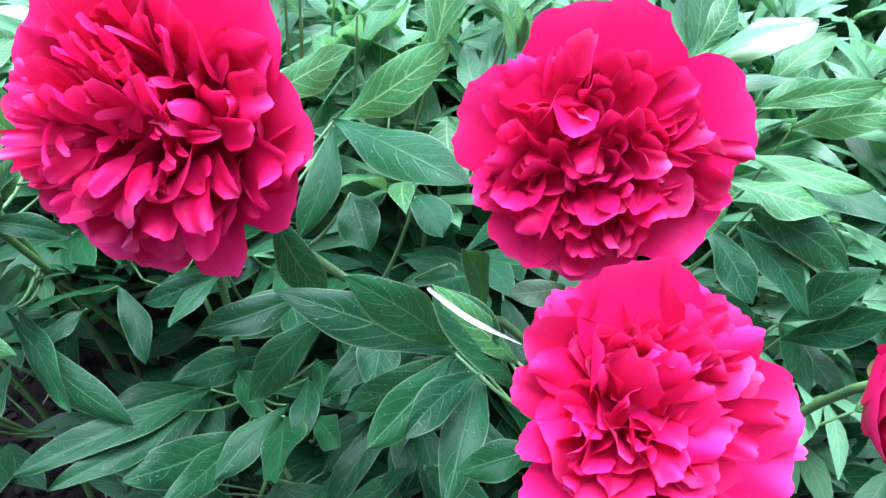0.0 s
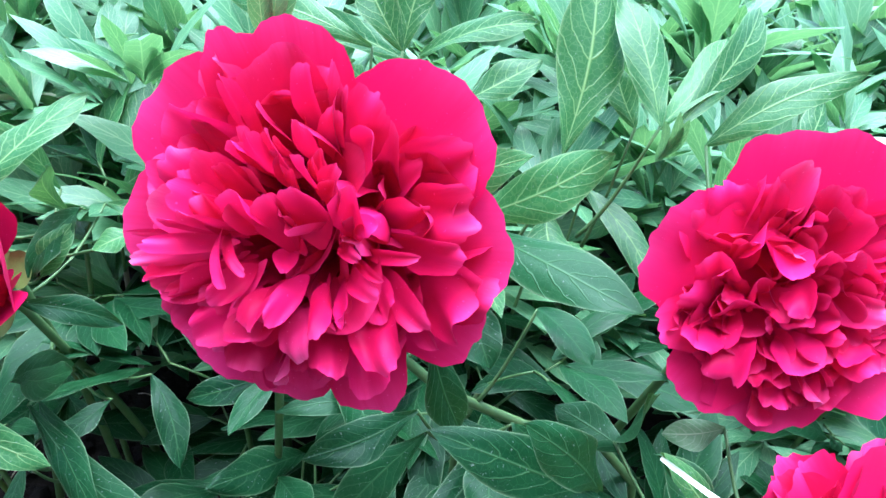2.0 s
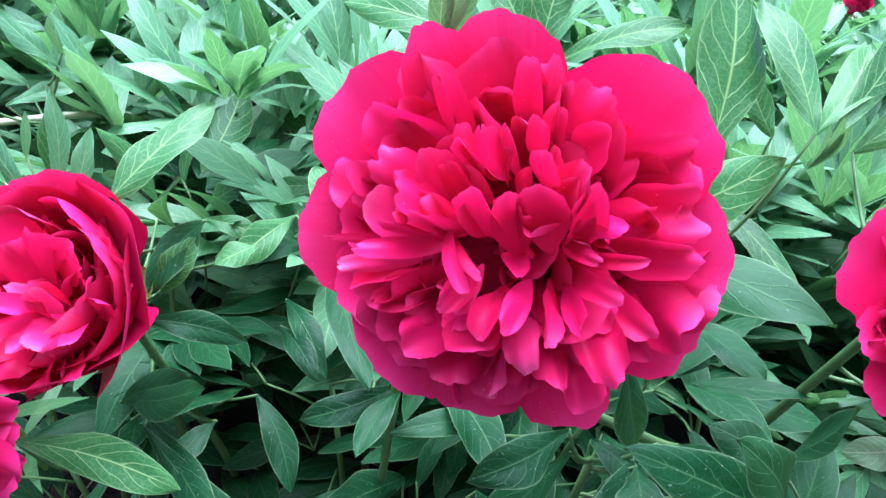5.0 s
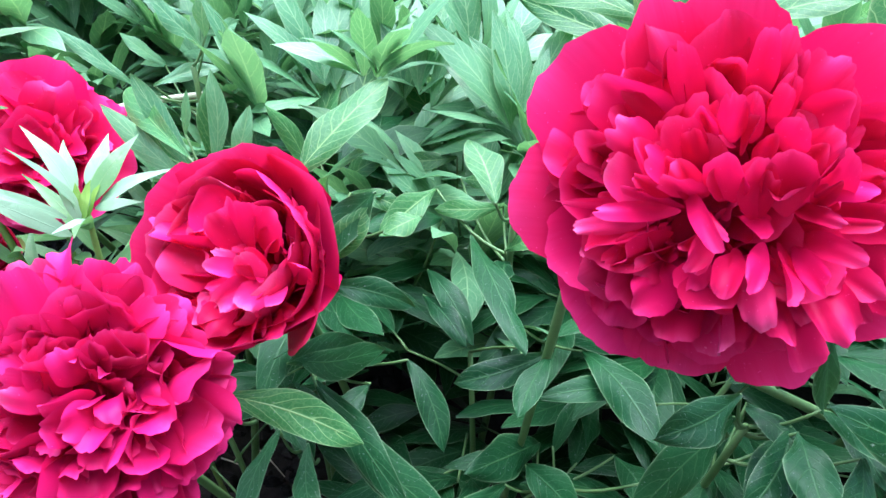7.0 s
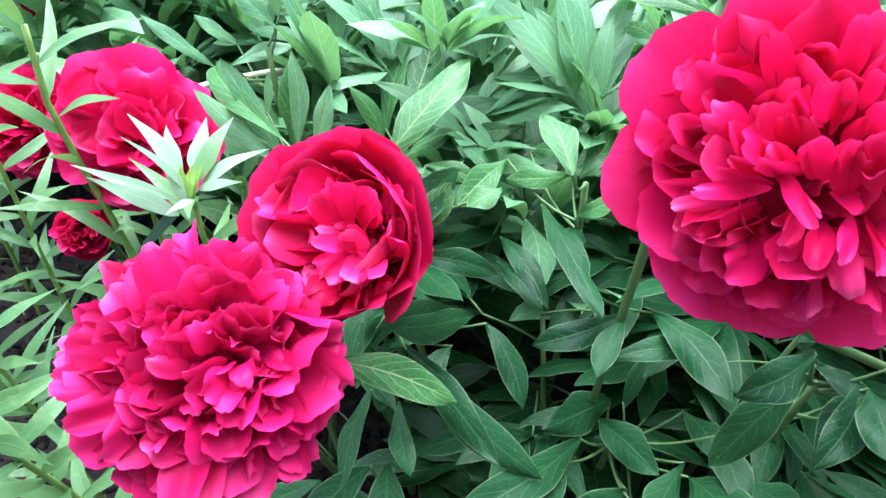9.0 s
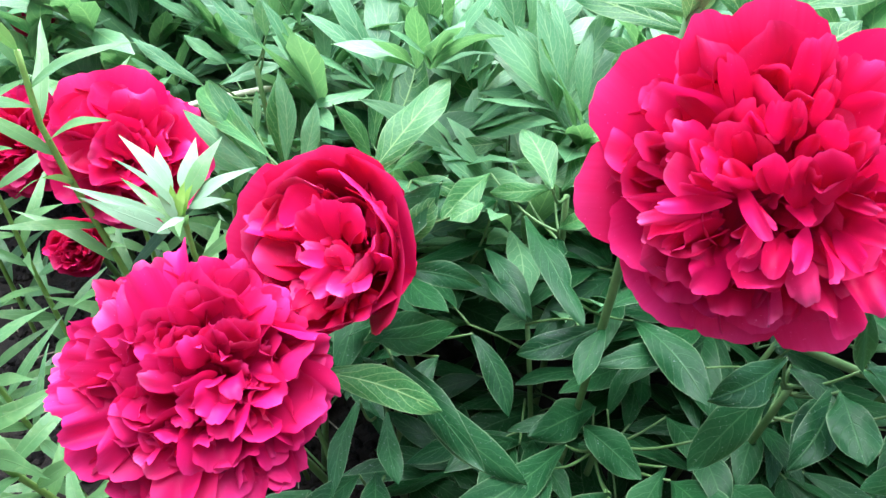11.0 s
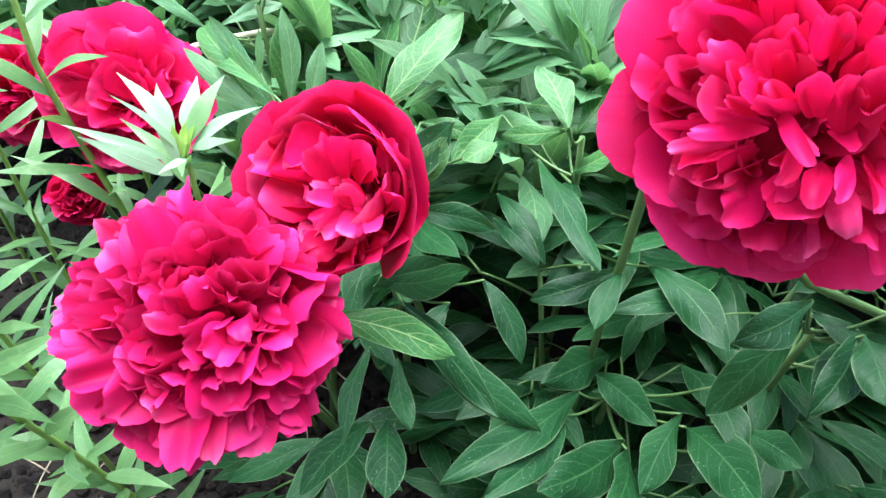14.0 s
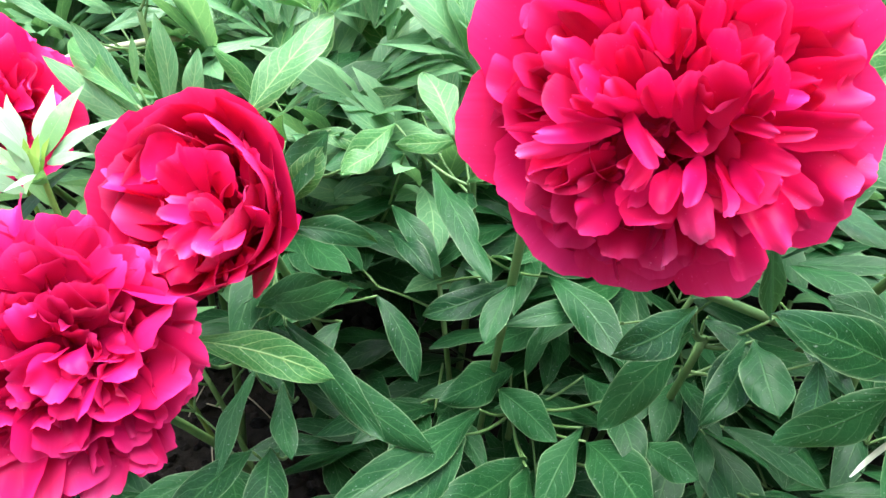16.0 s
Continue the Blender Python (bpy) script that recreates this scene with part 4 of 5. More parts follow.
hero(S2, (-0.266, 0.750, 0.492), (-0.323, 0.744, 0.483), 0.0135)
hero(S2, (-0.282, 0.657, 0.504), (-0.326, 0.593, 0.485), 0.0188)
hero(S2, (-0.208, 0.656, 0.491), (-0.173, 0.714, 0.515), 0.0176)
hero(S2, (-0.259, 0.710, 0.488), (-0.223, 0.697, 0.493), 0.0104)
hero(S2, (-0.260, 0.873, 0.444), (-0.357, 0.918, 0.530), 0.0227)
hero(S2, (-0.157, 0.788, 0.523), (-0.243, 0.865, 0.574), 0.0207)
hero(S2, (-0.296, 0.994, 0.509), (-0.144, 0.951, 0.522), 0.0144)
hero(S2, (-0.097, 0.743, 0.632), (-0.221, 0.859, 0.635), 0.0206, mat=HALF_LIT_LEAF)
hero(S2, (-0.138, 0.764, 0.593), (-0.175, 0.817, 0.591), 0.0124, mat=HALF_LIT_LEAF)
hero(S3, (-0.156, 0.528, 0.315), (-0.226, 0.455, 0.348), 0.0229)
hero(S3, (-0.172, 0.485, 0.332), (-0.127, 0.421, 0.345), 0.0208)
hero(S3, (-0.150, 0.422, 0.319), (-0.232, 0.347, 0.345), 0.0270)
hero(S3, (-0.106, 0.431, 0.354), (-0.151, 0.350, 0.352), 0.0187)
hero(S3, (-0.191, 0.459, 0.335), (-0.309, 0.331, 0.370), 0.0219)
hero(S3, (-0.206, 0.430, 0.337), (-0.278, 0.322, 0.365), 0.0187)
hero(S3, (-0.106, 0.415, 0.357), (-0.085, 0.313, 0.410), 0.0269)
hero(S3, (-0.152, 0.404, 0.332), (-0.182, 0.316, 0.363), 0.0187)
hero(S3, (-0.087, 0.439, 0.384), (-0.079, 0.364, 0.390), 0.0166)
hero(S3, (-0.071, 0.394, 0.386), (-0.042, 0.351, 0.405), 0.0175)
hero(S3, (-0.093, 0.499, 0.342), (-0.073, 0.433, 0.356), 0.0166)
hero(S4, (-0.066, 0.403, 0.526), (-0.132, 0.350, 0.533), 0.0177)
hero(S4, (-0.056, 0.415, 0.493), (-0.117, 0.373, 0.430), 0.0197)
hero(S4, (-0.006, 0.429, 0.476), (-0.054, 0.362, 0.453), 0.0186)
hero(S4, (-0.007, 0.418, 0.482), (-0.013, 0.349, 0.482), 0.0206)
hero(S4, (-0.029, 0.453, 0.466), (-0.007, 0.412, 0.476), 0.0134)
hero(S4, (0.005, 0.425, 0.499), (0.044, 0.347, 0.532), 0.0201)
hero(S4, (0.031, 0.475, 0.426), (-0.040, 0.381, 0.426), 0.0186)
hero(S4, (0.071, 0.448, 0.432), (0.011, 0.354, 0.439), 0.0175)
hero(S4, (-0.002, 0.499, 0.427), (0.003, 0.443, 0.442), 0.0134)
hero(FLOWER_C, (-0.072, 0.355, 0.637), (-0.043, 0.359, 0.560), 0.0159)
hero(FLOWER_C, (-0.054, 0.480, 0.627), (0.050, 0.385, 0.639), 0.0229)
hero(FLOWER_C, (-0.050, 0.481, 0.628), (0.031, 0.464, 0.698), 0.0218, mat=HALF_LIT_LEAF)
hero(FLOWER_C, (-0.095, 0.457, 0.656), (-0.025, 0.420, 0.711), 0.0172, mat=HALF_LIT_LEAF)
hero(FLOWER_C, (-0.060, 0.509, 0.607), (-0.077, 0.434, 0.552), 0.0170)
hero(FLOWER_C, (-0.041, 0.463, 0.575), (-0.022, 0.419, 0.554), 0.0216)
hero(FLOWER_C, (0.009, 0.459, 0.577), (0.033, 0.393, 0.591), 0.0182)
hero(FLOWER_C, (0.016, 0.530, 0.659), (0.027, 0.613, 0.767), 0.0297, mat=HALF_LIT_LEAF)
hero(FLOWER_C, (0.071, 0.514, 0.697), (0.046, 0.606, 0.757), 0.0194, mat=HALF_LIT_LEAF)
hero(FLOWER_C, (0.071, 0.514, 0.697), (0.124, 0.586, 0.740), 0.0160, mat=HALF_LIT_LEAF)
hero(FLOWER_C, (0.080, 0.514, 0.695), (0.148, 0.606, 0.760), 0.0171, mat=HALF_LIT_LEAF)
hero(FLOWER_C, (0.074, 0.570, 0.670), (0.054, 0.604, 0.705), 0.0137, mat=HALF_LIT_LEAF)
hero(FLOWER_C, (-0.104, 0.574, 0.703), (-0.091, 0.614, 0.762), 0.0171, mat=HALF_LIT_LEAF)
hero(FLOWER_C, (-0.104, 0.574, 0.703), (-0.142, 0.611, 0.753), 0.0170, mat=HALF_LIT_LEAF)
hero(FLOWER_C, (-0.092, 0.574, 0.701), (-0.015, 0.551, 0.742), 0.0183, mat=HALF_LIT_LEAF)
hero(FLOWER_C, (-0.127, 0.595, 0.695), (-0.249, 0.651, 0.703), 0.0180, mat=HALF_LIT_LEAF)
hero(FLOWER_C, (-0.053, 0.606, 0.658), (0.004, 0.625, 0.693), 0.0205, mat=HALF_LIT_LEAF)
hero(FLOWER_C, (0.054, 0.588, 0.606), (0.102, 0.489, 0.575), 0.0148, mat=HALF_LIT_LEAF)
hero(FLOWER_C, (0.027, 0.581, 0.579), (0.035, 0.533, 0.556), 0.0228)
hero(FLOWER_F, (0.045, 0.337, 0.538), (-0.066, 0.327, 0.595), 0.0205)
hero(FLOWER_F, (0.041, 0.341, 0.542), (-0.022, 0.316, 0.620), 0.0184)
hero(FLOWER_F, (0.045, 0.337, 0.538), (-0.004, 0.265, 0.530), 0.0192)
hero(FLOWER_F, (0.043, 0.339, 0.533), (-0.029, 0.325, 0.490), 0.0169)
hero(FLOWER_F, (0.081, 0.276, 0.577), (0.029, 0.281, 0.647), 0.0207, twist=0.5)
hero(FLOWER_F, (0.061, 0.332, 0.526), (0.017, 0.265, 0.541), 0.0147)
hero(FLOWER_F, (0.062, 0.389, 0.532), (0.047, 0.339, 0.626), 0.0173)
hero(FLOWER_F, (0.061, 0.351, 0.515), (0.044, 0.246, 0.502), 0.0180)
hero(FLOWER_F, (0.098, 0.265, 0.542), (0.049, 0.251, 0.532), 0.0136)
hero(FLOWER_F, (0.070, 0.384, 0.529), (0.027, 0.417, 0.529), 0.0171)
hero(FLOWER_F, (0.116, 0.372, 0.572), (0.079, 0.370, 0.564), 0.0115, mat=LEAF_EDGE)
hero(FLOWER_E, (0.164, 0.390, 0.588), (0.222, 0.411, 0.616), 0.0149, mat=HALF_LIT_LEAF)
hero(FLOWER_E, (0.262, 0.502, 0.605), (0.352, 0.474, 0.595), 0.0171, mat=HALF_LIT_LEAF)
hero(FLOWER_E, (0.244, 0.475, 0.596), (0.319, 0.457, 0.586), 0.0206, mat=HALF_LIT_LEAF)
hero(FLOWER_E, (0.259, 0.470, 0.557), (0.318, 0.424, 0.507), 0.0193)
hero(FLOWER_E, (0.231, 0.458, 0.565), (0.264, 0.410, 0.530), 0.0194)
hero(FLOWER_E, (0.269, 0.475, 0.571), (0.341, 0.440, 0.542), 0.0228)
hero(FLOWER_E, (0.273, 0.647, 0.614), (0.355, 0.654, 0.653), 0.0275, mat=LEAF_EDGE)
hero(FLOWER_E, (0.288, 0.567, 0.611), (0.365, 0.604, 0.616), 0.0194, mat=HALF_LIT_LEAF)
hero(FLOWER_E, (0.288, 0.567, 0.611), (0.398, 0.587, 0.627), 0.0160, mat=HALF_LIT_LEAF)
hero(FLOWER_E, (0.117, 0.540, 0.677), (0.218, 0.559, 0.737), 0.0184, mat=HALF_LIT_LEAF)
hero(FLOWER_E, (0.261, 0.675, 0.606), (0.301, 0.733, 0.653), 0.0183, mat=HALF_LIT_LEAF)
hero(FLOWER_E, (0.334, 0.673, 0.575), (0.400, 0.704, 0.624), 0.0206, mat=HALF_LIT_LEAF)
hero(FLOWER_E, (0.337, 0.597, 0.575), (0.412, 0.571, 0.611), 0.0228, mat=HALF_LIT_LEAF)
hero(FLOWER_E, (0.329, 0.474, 0.453), (0.383, 0.465, 0.525), 0.0227)
hero(FLOWER_E, (0.338, 0.479, 0.428), (0.394, 0.435, 0.503), 0.0204)
hero(FLOWER_E, (0.324, 0.553, 0.543), (0.395, 0.482, 0.558), 0.0205)
hero(S1, (-0.356, 0.467, 0.425), (-0.268, 0.371, 0.405), 0.0167)
hero(S1, (-0.349, 0.495, 0.525), (-0.326, 0.510, 0.566), 0.0157)
hero(S1, (-0.322, 0.520, 0.574), (-0.356, 0.494, 0.524), 0.0209)
hero(S1, (-0.287, 0.525, 0.555), (-0.313, 0.506, 0.546), 0.0146)
hero(S1, (-0.383, 0.482, 0.425), (-0.311, 0.452, 0.483), 0.0167)
hero(S1, (-0.273, 0.649, 0.477), (-0.345, 0.610, 0.479), 0.0188)
hero(S1, (-0.387, 0.717, 0.459), (-0.343, 0.723, 0.495), 0.0166)
hero(S2, (-0.282, 0.587, 0.429), (-0.238, 0.521, 0.431), 0.0125)
hero(FLOWER_F, (0.080, 0.287, 0.588), (0.030, 0.282, 0.648), 0.0115, mat=HALF_LIT_LEAF)

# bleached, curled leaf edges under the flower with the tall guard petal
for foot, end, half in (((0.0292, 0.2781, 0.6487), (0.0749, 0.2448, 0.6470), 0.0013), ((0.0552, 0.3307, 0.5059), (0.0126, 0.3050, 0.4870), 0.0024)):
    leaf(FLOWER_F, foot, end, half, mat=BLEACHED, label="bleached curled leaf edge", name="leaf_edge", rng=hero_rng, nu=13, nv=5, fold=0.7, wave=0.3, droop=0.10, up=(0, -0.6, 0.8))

# leaves that stand up behind the cupped flower
S5 = shoot((-0.48, 0.64), (-0.484, 0.624, 0.502), "leafy green peony shoot with upright narrow leaflets")
S6 = shoot((-0.56, 0.81), (-0.560, 0.788, 0.543), "pale green peony shoot with narrow leaflets")
# these use the lit copy of the leaf colour
hero(S5, (-0.495, 0.612, 0.509), (-0.548, 0.624, 0.599), 0.0129, mat=LIT_LEAF, twist=0.2, droop=0.06)
hero(S5, (-0.500, 0.608, 0.503), (-0.569, 0.604, 0.577), 0.0119, mat=LIT_LEAF, twist=0.2, droop=0.06)
hero(S5, (-0.489, 0.640, 0.507), (-0.496, 0.669, 0.593), 0.0109, mat=LIT_LEAF, twist=0.2, droop=0.06)
hero(S6, (-0.615, 0.756, 0.529), (-0.675, 0.736, 0.588), 0.0108, mat=LIT_LEAF, twist=0.2, droop=0.06)
hero(S6, (-0.550, 0.797, 0.562), (-0.600, 0.784, 0.619), 0.0144, mat=LIT_LEAF, twist=0.2, droop=0.06)
hero(S6, (-0.548, 0.802, 0.575), (-0.513, 0.807, 0.591), 0.0124, mat=LIT_LEAF, twist=0.2, droop=0.06)
hero(S6, (-0.548, 0.801, 0.572), (-0.548, 0.805, 0.620), 0.0113, mat=LIT_LEAF, twist=0.2, droop=0.06)
hero(S5, (-0.468, 0.624, 0.511), (-0.455, 0.647, 0.572), 0.0114, mat=LIT_LEAF, twist=0.2, droop=0.06)
hero(S5, (-0.524, 0.664, 0.527), (-0.522, 0.673, 0.568), 0.0052, mat=LIT_LEAF, twist=0.2, droop=0.06)
hero(S6, (-0.604, 0.783, 0.518), (-0.534, 0.805, 0.539), 0.0124, mat=LIT_LEAF, twist=0.2, droop=0.06)
hero(S6, (-0.627, 0.869, 0.507), (-0.670, 0.852, 0.547), 0.0123, mat=LIT_LEAF, twist=0.2, droop=0.06)

# ---- random shoots that fill the bed ----
def canopy(x, y):
    """How high the leaves stand."""
    low = np.interp(y, (0.34, 0.45, 0.60, 0.80, 1.2), (0.24, 0.37, 0.50, 0.56, 0.58))
    side = np.interp(y, (0.34, 0.45, 0.60, 0.80, 1.2), (0.36, 0.44, 0.52, 0.57, 0.60))
    return float(low + (side - low) * np.clip((x - 0.12) / 0.15, 0, 1))


def shoot_pieces(x, y, rng, scale=1.0):
    top = canopy(x, y) * rng.uniform(0.85, 1.04)
    lean = rng.uniform(-0.06, 0.06, 2)
    root = np.array((x, y, 0.0))
    tipp = root + (lean[0], lean[1], top - 0.06)
    stem = bowed(root, tipp, 0.02, 7, (rng.uniform(-1, 1), rng.uniform(-1, 1), 0))
    stalks, leaflets = [], []
    turn = rng.uniform(0, 6.28)
    for k in range(7):
        f = 0.38 + 0.62 * k / 6
        o = stem[0] + (stem[-1] - stem[0]) * f
        turn += 2.4
        d = np.array((math.cos(turn), math.sin(turn), rng.uniform(0.15, 0.6) + 0.5 * (k > 5) + (0.45 if y > 0.72 else 0.0)))
        s, l = compound(o, d, rng.uniform(0.05, 0.085) * scale, rng.uniform(0.085, 0.115) * scale * (1.15 if y > 0.72 else 1.0), rng, sag=-0.15 if y > 0.72 else 0.22)
        stalks += s
        leaflets += l
    return root, stem, stalks, leaflets


OUTWARD = unit((0.0, -0.62, 0.78))


def open_above(*points):
    """True where the points do not overlie a grown leaf, seen towards the open side of the bed."""
    grown = np.array(GROWN)
    for p in points:
        off = np.asarray(p) - grown
        along = off @ OUTWARD
        aside = np.linalg.norm(off - along[:, None] * OUTWARD, axis=1)
        if np.any((along > -0.01) & (aside < 0.024)):
            return False
    return True


rng = np.random.default_rng(5)
far_leaves = []
spots = []
for low, high, reach, step in ((0.46, 0.72, 2.2, 0.14), (0.72, 2.0, 1.5, 0.115), (2.0, 3.2, 2.2, 0.2)):
    for gy in np.arange(low, high, step):
        for gx in np.arange(-reach, reach, step):
            x, y = gx + rng.uniform(-0.05, 0.05), gy + rng.uniform(-0.05, 0.05)
            if x < -0.50 and y < 0.84 - 0.35 * (x + 0.50):
                continue
            spots.append((x, y))
for x, y in spots:
    near = y < 0.72 and -0.55 < x < 0.42
    root, stem, stalks, leaflets = shoot_pieces(x, y, rng)
    if near:
        plant = thing("peony_shoot", tuple(root), "leafy green peony shoot without a flower", "plant", "peony shoots")
        stem_of(plant, stem, 0.0045, 0.0025)
        for a, b, sag in stalks:
            if rng.uniform() < 0.4:
                continue
            part("stalk", tube("stalk", bowed(a, b, sag, 5), 0.0015, 0.0011, STALK, root, 5), plant)
    for b, t, w in leaflets:
        if near and y < 0.62 and rng.uniform() < 0.28:
            continue
        kw = dict(rng=rng, droop=rng.uniform(0.05, 0.22), fold=rng.uniform(0.1, 0.4), twist=rng.uniform(-0.5, 0.5))
        if near and t[2] > 0.1 and clear(t, (np.asarray(b) + t) / 2) and open_above(t, (np.asarray(b) + t) / 2):
            # upper leaflets at the back get the brighter, half-lit copy
            leaf(plant, b, t, w * 1.12, mat=HALF_LIT_LEAF if y > 0.60 and t[2] > 0.50 else LEAF, nu=9, nv=7, **kw)
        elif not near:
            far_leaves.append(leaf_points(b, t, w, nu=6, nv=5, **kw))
# the far bed's brightness under the sky is coloured into its leaves
heap("peony_foliage", far_leaves, LIT_LEAF, "dense green peony foliage of the bed beyond", "foliage", nu=6, nv=5)


# ---- lilies ----
def lily(label, path, leaves, r=0.0055):
    path = np.asarray(path, float)
    root = path[0]
    plant = thing("lily_plant", tuple(root), label, "plant", "lily plants")
    fine = np.concatenate([path[i] + (path[i + 1] - path[i]) * np.linspace(0, 1, 5)[:-1, None] for i in range(len(path) - 1)] + [path[-1:]])
    part("stem", tube("stem", fine, r * 0.58, r * 0.40, LILY_STEM, root, 9), plant)
    lr = np.random.default_rng(len(label))
    for base, tip, half, mat in leaves:
        leaf(plant, base, tip, half, mat=mat, rng=lr, nu=11, nv=5, fold=lr.uniform(0.25, 0.5), droop=lr.uniform(0.05, 0.2),
             twist=lr.uniform(-0.3, 0.3), wave=0.03, belly=0.42, sharp=0.55, up=(0, -0.5, 0.85))
    return plant


def spiral(path, count, start, size, half, seed, rise=0.6):
    """Leaves set spirally along a lily's stem."""
    r = np.random.default_rng(seed)
    path = np.asarray(path, float)
    seg = np.concatenate([[0], np.cumsum(np.linalg.norm(np.diff(path, axis=0), axis=1))])
    out, turn = [], r.uniform(0, 6)
    for k in range(count):
        f = start + (1 - start) * k / (count - 1)
        p = np.array([np.interp(f * seg[-1], seg, path[:, c]) for c in range(3)])
        turn += 2.4
        d = unit((math.cos(turn), math.sin(turn), rise * r.uniform(0.4, 1.3)))
        ln = size * r.uniform(0.8, 1.15)
        if clear(p + d * ln, p + d * ln * 0.6):
            out.append((p, p + d * ln, half * r.uniform(0.85, 1.2), LILY))
    return out


lily_a = [(-0.50, 0.62, 0.0), (-0.518, 0.561, 0.276), (-0.535, 0.502, 0.492), (-0.539, 0.505, 0.540)]
lily("pale green lily shoot with a starry whorl on top", lily_a,
     [((-0.545, 0.508, 0.542), (-0.594, 0.533, 0.587), 0.0078, LILY_TIP),
      ((-0.547, 0.513, 0.552), (-0.568, 0.542, 0.575), 0.0066, LILY_TIP),
      ((-0.541, 0.516, 0.551), (-0.538, 0.554, 0.578), 0.0083, LILY_TIP),
      ((-0.533, 0.512, 0.538), (-0.484, 0.547, 0.558), 0.0066, LILY_TIP),
      ((-0.535, 0.510, 0.536), (-0.496, 0.509, 0.548), 0.0049, LILY_TIP),
      ((-0.551, 0.497, 0.533), (-0.614, 0.473, 0.573), 0.0062, LILY_TIP),
      ((-0.546, 0.491, 0.522), (-0.597, 0.462, 0.571), 0.0083, LILY_TIP),
      ((-0.543, 0.505, 0.538), (-0.578, 0.489, 0.592), 0.0037, LILY_TIP),
      ((-0.537, 0.504, 0.530), (-0.540, 0.460, 0.545), 0.0058, LILY_TIP),
      ((-0.542, 0.502, 0.531), (-0.533, 0.509, 0.562), 0.0087, LILY_HEART),
      ((-0.540, 0.502, 0.531), (-0.531, 0.517, 0.554), 0.0066, LILY_HEART),
      ((-0.542, 0.503, 0.534), (-0.548, 0.513, 0.555), 0.0066, LILY_HEART),
      ((-0.543, 0.500, 0.530), (-0.562, 0.506, 0.567), 0.0058, LILY_TIP)]
     + spiral(lily_a, 16, 0.45, 0.085, 0.0075, 3, 0.5))
lily_b = [(-0.60, 0.60, 0.0), (-0.652, 0.582, 0.378), (-0.679, 0.572, 0.522), (-0.685, 0.567, 0.571), (-0.687, 0.572, 0.638)]
lily("tall green lily stem with lance-shaped leaves", lily_b, spiral(lily_b, 26, 0.35, 0.105, 0.008, 4, 0.7), 0.0065)
lily_c = [(-0.62, 0.43, 0.0), (-0.638, 0.411, 0.149), (-0.644, 0.370, 0.299), (-0.650, 0.331, 0.426), (-0.657, 0.307, 0.496)]
lily("leaning green lily stem over bare soil", lily_c, spiral(lily_c, 30, 0.15, 0.085, 0.0088, 5, 0.5), 0.006)
lily_d = [(-0.80, 0.67, 0.0), (-0.836, 0.673, 0.299), (-0.836, 0.667, 0.389), (-0.836, 0.655, 0.528)]
lily("green lily stem among fallen leaves", lily_d, spiral(lily_d, 26, 0.2, 0.10, 0.008, 6, 0.6), 0.006)
lily_e = [(-0.72, 0.50, 0.0), (-0.738, 0.478, 0.218), (-0.753, 0.455, 0.422)]
lily("green lily stem at the edge of the bed", lily_e, spiral(lily_e, 26, 0.2, 0.09, 0.0078, 8, 0.6), 0.006)
lily_f = [(-0.88, 0.62, 0.0), (-0.905, 0.601, 0.261), (-0.916, 0.577, 0.476)]
lily("young green lily stem at the edge of the bed", lily_f, spiral(lily_f, 24, 0.2, 0.095, 0.0078, 9, 0.6), 0.006)

lily_g = [(-0.72, 0.78, 0.0), (-0.735, 0.77, 0.30), (-0.745, 0.76, 0.50)]
lily("green lily stem behind the soil patch", lily_g, spiral(lily_g, 28, 0.2, 0.10, 0.0085, 10, 0.7), 0.006)
lily_h = [(-0.60, 0.74, 0.0), (-0.59, 0.72, 0.25), (-0.575, 0.70, 0.42)]
lily("short green lily stem among peony leaves", lily_h, spiral(lily_h, 26, 0.2, 0.09, 0.0085, 12, 0.7), 0.006)
lily_k = [(-0.98, 0.80, 0.0), (-0.99, 0.79, 0.32), (-1.00, 0.78, 0.54)]
lily("tall green lily stem at the end of the bed", lily_k, spiral(lily_k, 28, 0.2, 0.105, 0.0085, 13, 0.7), 0.006)


# ---- small growths among the leaves ----
def bud_tip(plant, base, top, half, n=5):
    """A pointed tuft of unopened leaves."""
    base, top = np.asarray(base), np.asarray(top)
    r = np.random.default_rng(4)
    for k in range(n):
        aside = (k - (n - 1) / 2) / n
        tip = top + np.array((aside * half * 5, (k % 3) * 0.004 - 0.004, -abs(aside) * half * 3))
        leaf(plant, base + np.array((aside * half, (k % 3) * 0.0015, 0.0)), tip, half * r.uniform(0.8, 1.1), mat=LIT_LEAF, rng=r, nu=9, nv=5, fold=0.25, droop=0.12, up=(0, -0.75, 0.65))


bud_tip(FLOWER_E, (0.080, 0.522, 0.668), (0.074, 0.497, 0.716), 0.0055, 3)
old_stalk = thing("pale_shoot", (-0.190, 0.530, 0.0), "pale shoot tip standing behind a flower", "shoot")
part("stem", tube("stem", bowed((-0.190, 0.530, 0.0), (-0.173, 0.463, 0.748), 0.012, 10, (0.5, 0.7, 0)), 0.0024, 0.0050, STALK, (-0.190, 0.530, 0.0), 9), old_stalk)
bud_tip(old_stalk, (-0.174, 0.462, 0.738), (-0.169, 0.457, 0.788), 0.0062, 3)
pale = thing("bent_stalk", (-0.47, 0.90, 0.0), "pale bent stalk lying over the leaves", "stalk")
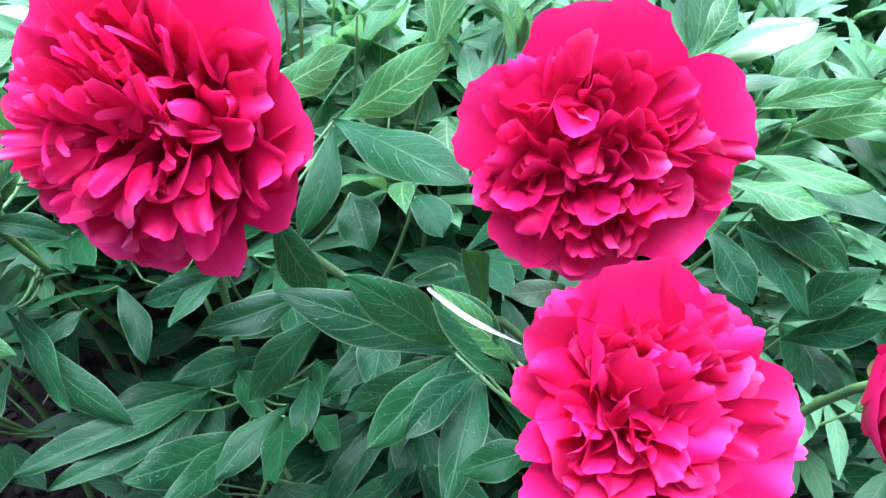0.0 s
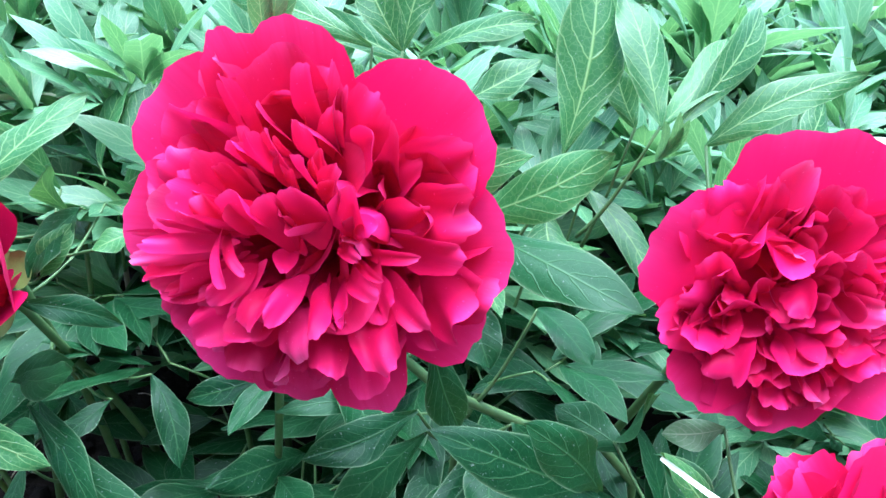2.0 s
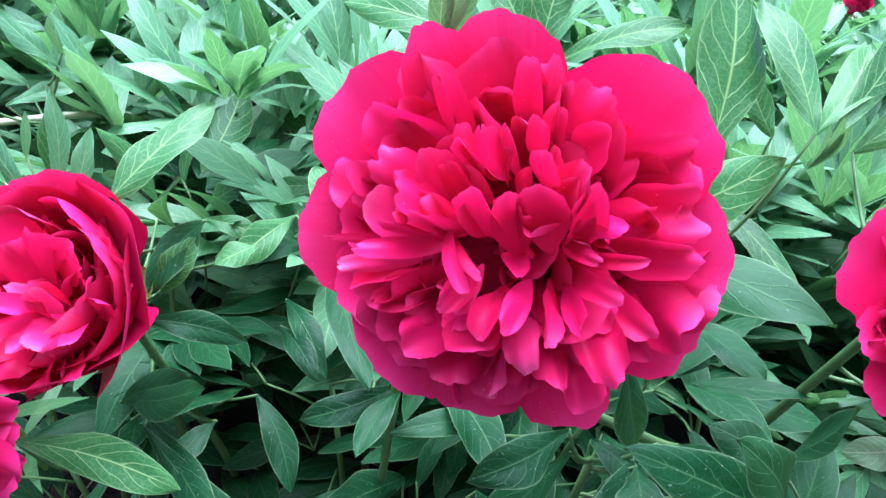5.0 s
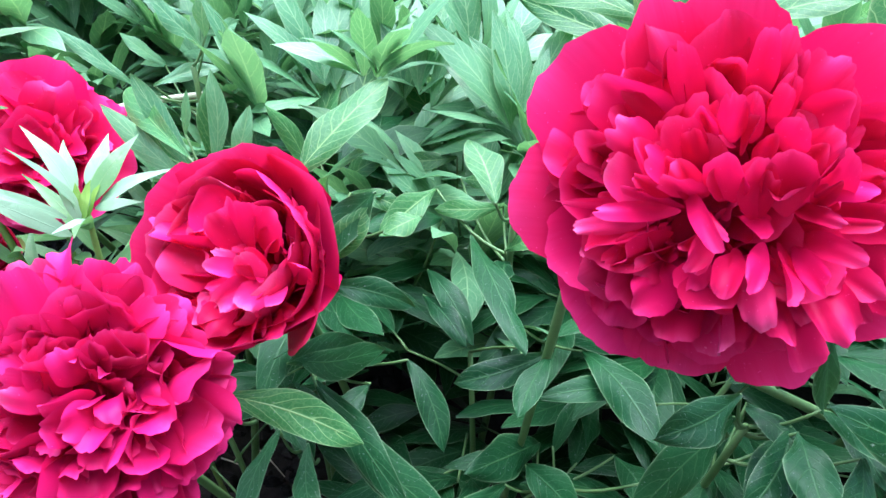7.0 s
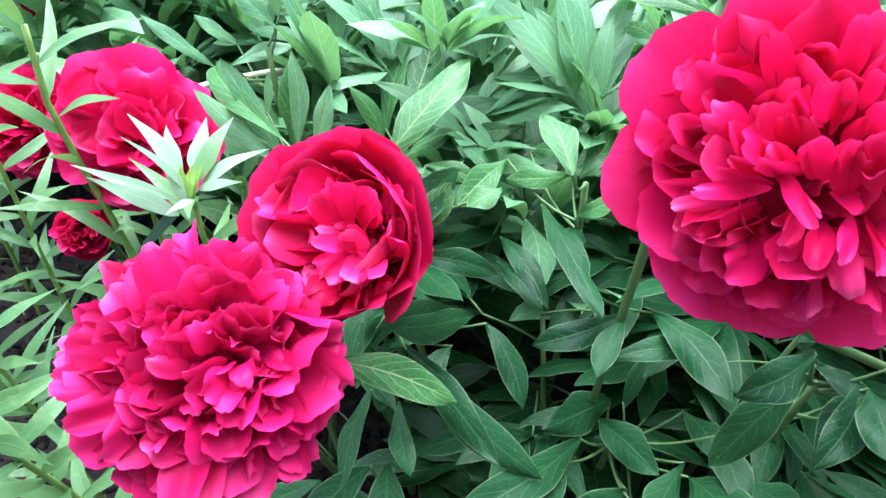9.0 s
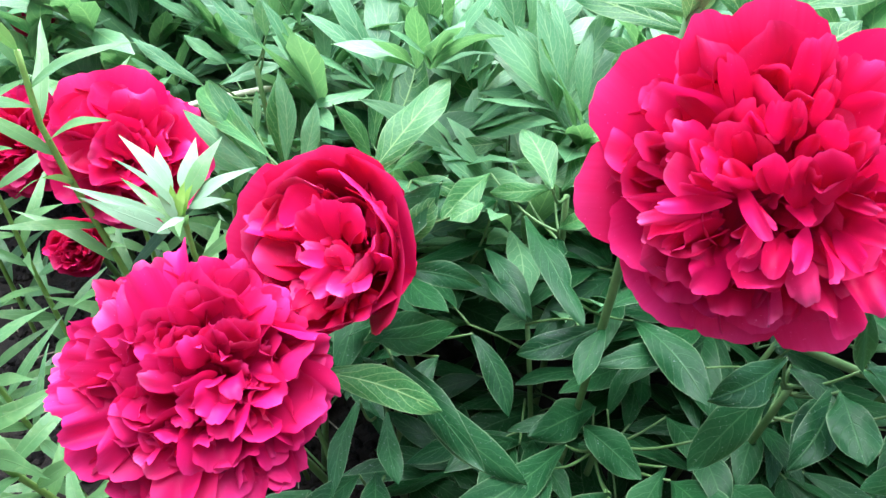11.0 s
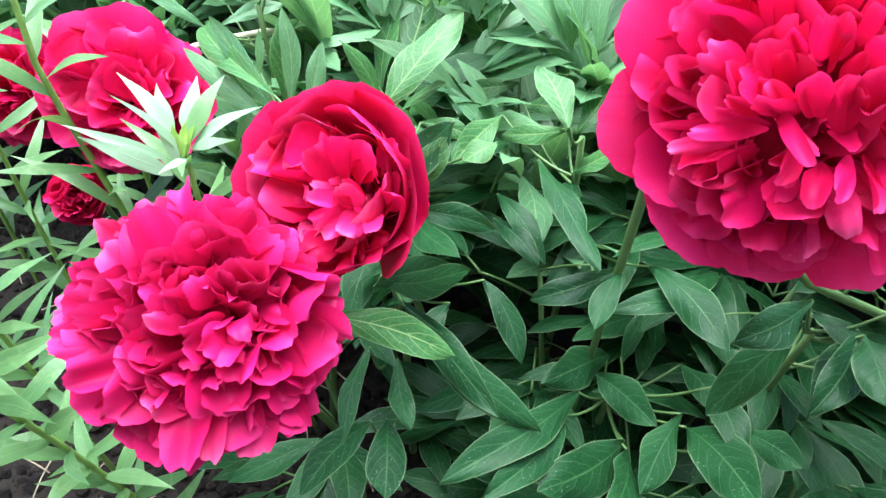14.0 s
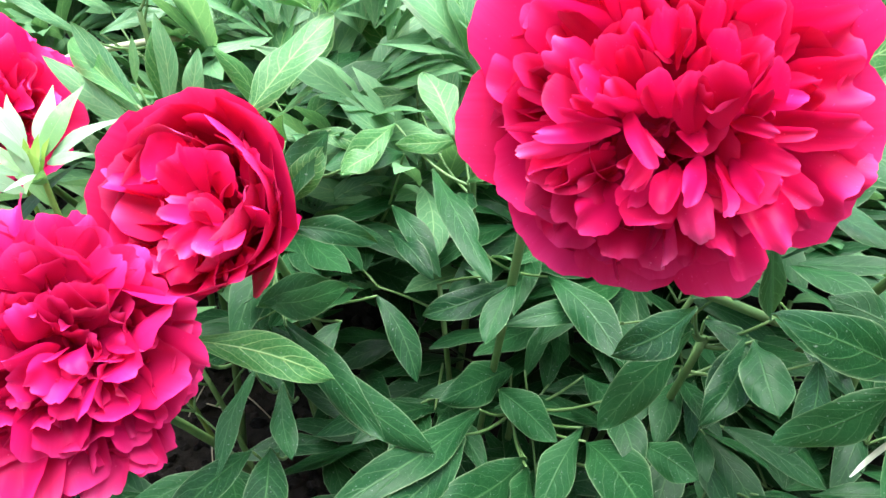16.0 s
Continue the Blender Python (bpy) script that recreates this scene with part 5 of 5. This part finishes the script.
part("stem", tube("stem", [(-0.47, 0.90, 0.0), (-0.490, 0.934, 0.368), (-0.497, 0.928, 0.421), (-0.511, 0.916, 0.455), (-0.531, 0.898, 0.471), (-0.582, 0.853, 0.481),
                           (-0.632, 0.807, 0.485), (-0.672, 0.768, 0.482)], 0.0042, 0.0040, PALE, (-0.47, 0.90, 0.0), 9), pale)


# ---- litter on the soil ----
def clods():
    r = np.random.default_rng(31)
    verts, faces, at = [], [], 0
    bm = bmesh.new()
    bmesh.ops.create_icosphere(bm, subdivisions=1, radius=1.0)
    v0 = np.array([v.co[:] for v in bm.verts])
    bm.verts.ensure_lookup_table()
    f0 = np.array([[v.index for v in f.verts] for f in bm.faces])
    bm.free()
    for _ in range(16000):
        x, y = r.uniform(-1.9, -0.25), r.uniform(0.25, 1.75)
        s = 0.002 + 0.010 * r.uniform() ** 2.2
        v = v0 * (1 + r.uniform(-0.4, 0.4, (len(v0), 1))) * s * (r.uniform(0.8, 1.4), 1.0, 0.9)
        z = 0.022 * noise.noise((x * 9, y * 9, 0)) + 0.014 * noise.noise((x * 24, y * 24, 3)) + 0.02 * noise.noise((x * 2, y * 2, 7))
        verts.append(v + (x, y, z + s * 0.2))
        faces.append(f0 + at)
        at += len(v0)
    me = bpy.data.meshes.new("soil_clods")
    me.from_pydata(np.concatenate(verts).tolist(), [], np.concatenate(faces).tolist())
    me.materials.append(SOIL)
    tagged(new("soil_clods", me), "loose dark clods of garden soil", "soil", kind="stuff")


clods()
r = np.random.default_rng(8)
for k in range(44):
    x, y = r.uniform(-1.15, -0.40), r.uniform(0.28, 1.05)
    a, ln = r.uniform(0, 6.28), r.uniform(0.02, 0.07)
    p = np.array((x, y, 0.028 + 0.01 * r.uniform()))
    q = p + (math.cos(a) * ln, math.sin(a) * ln, r.uniform(-0.006, 0.012))
    ob = new("straw", tube("straw", bowed(p, q, 0.004, 5) - p, 0.0012, 0.0008, DRY, (0, 0, 0), 5))
    ob.location = p
    tagged(ob, "short piece of dry straw lying on soil", "straw", "straws")
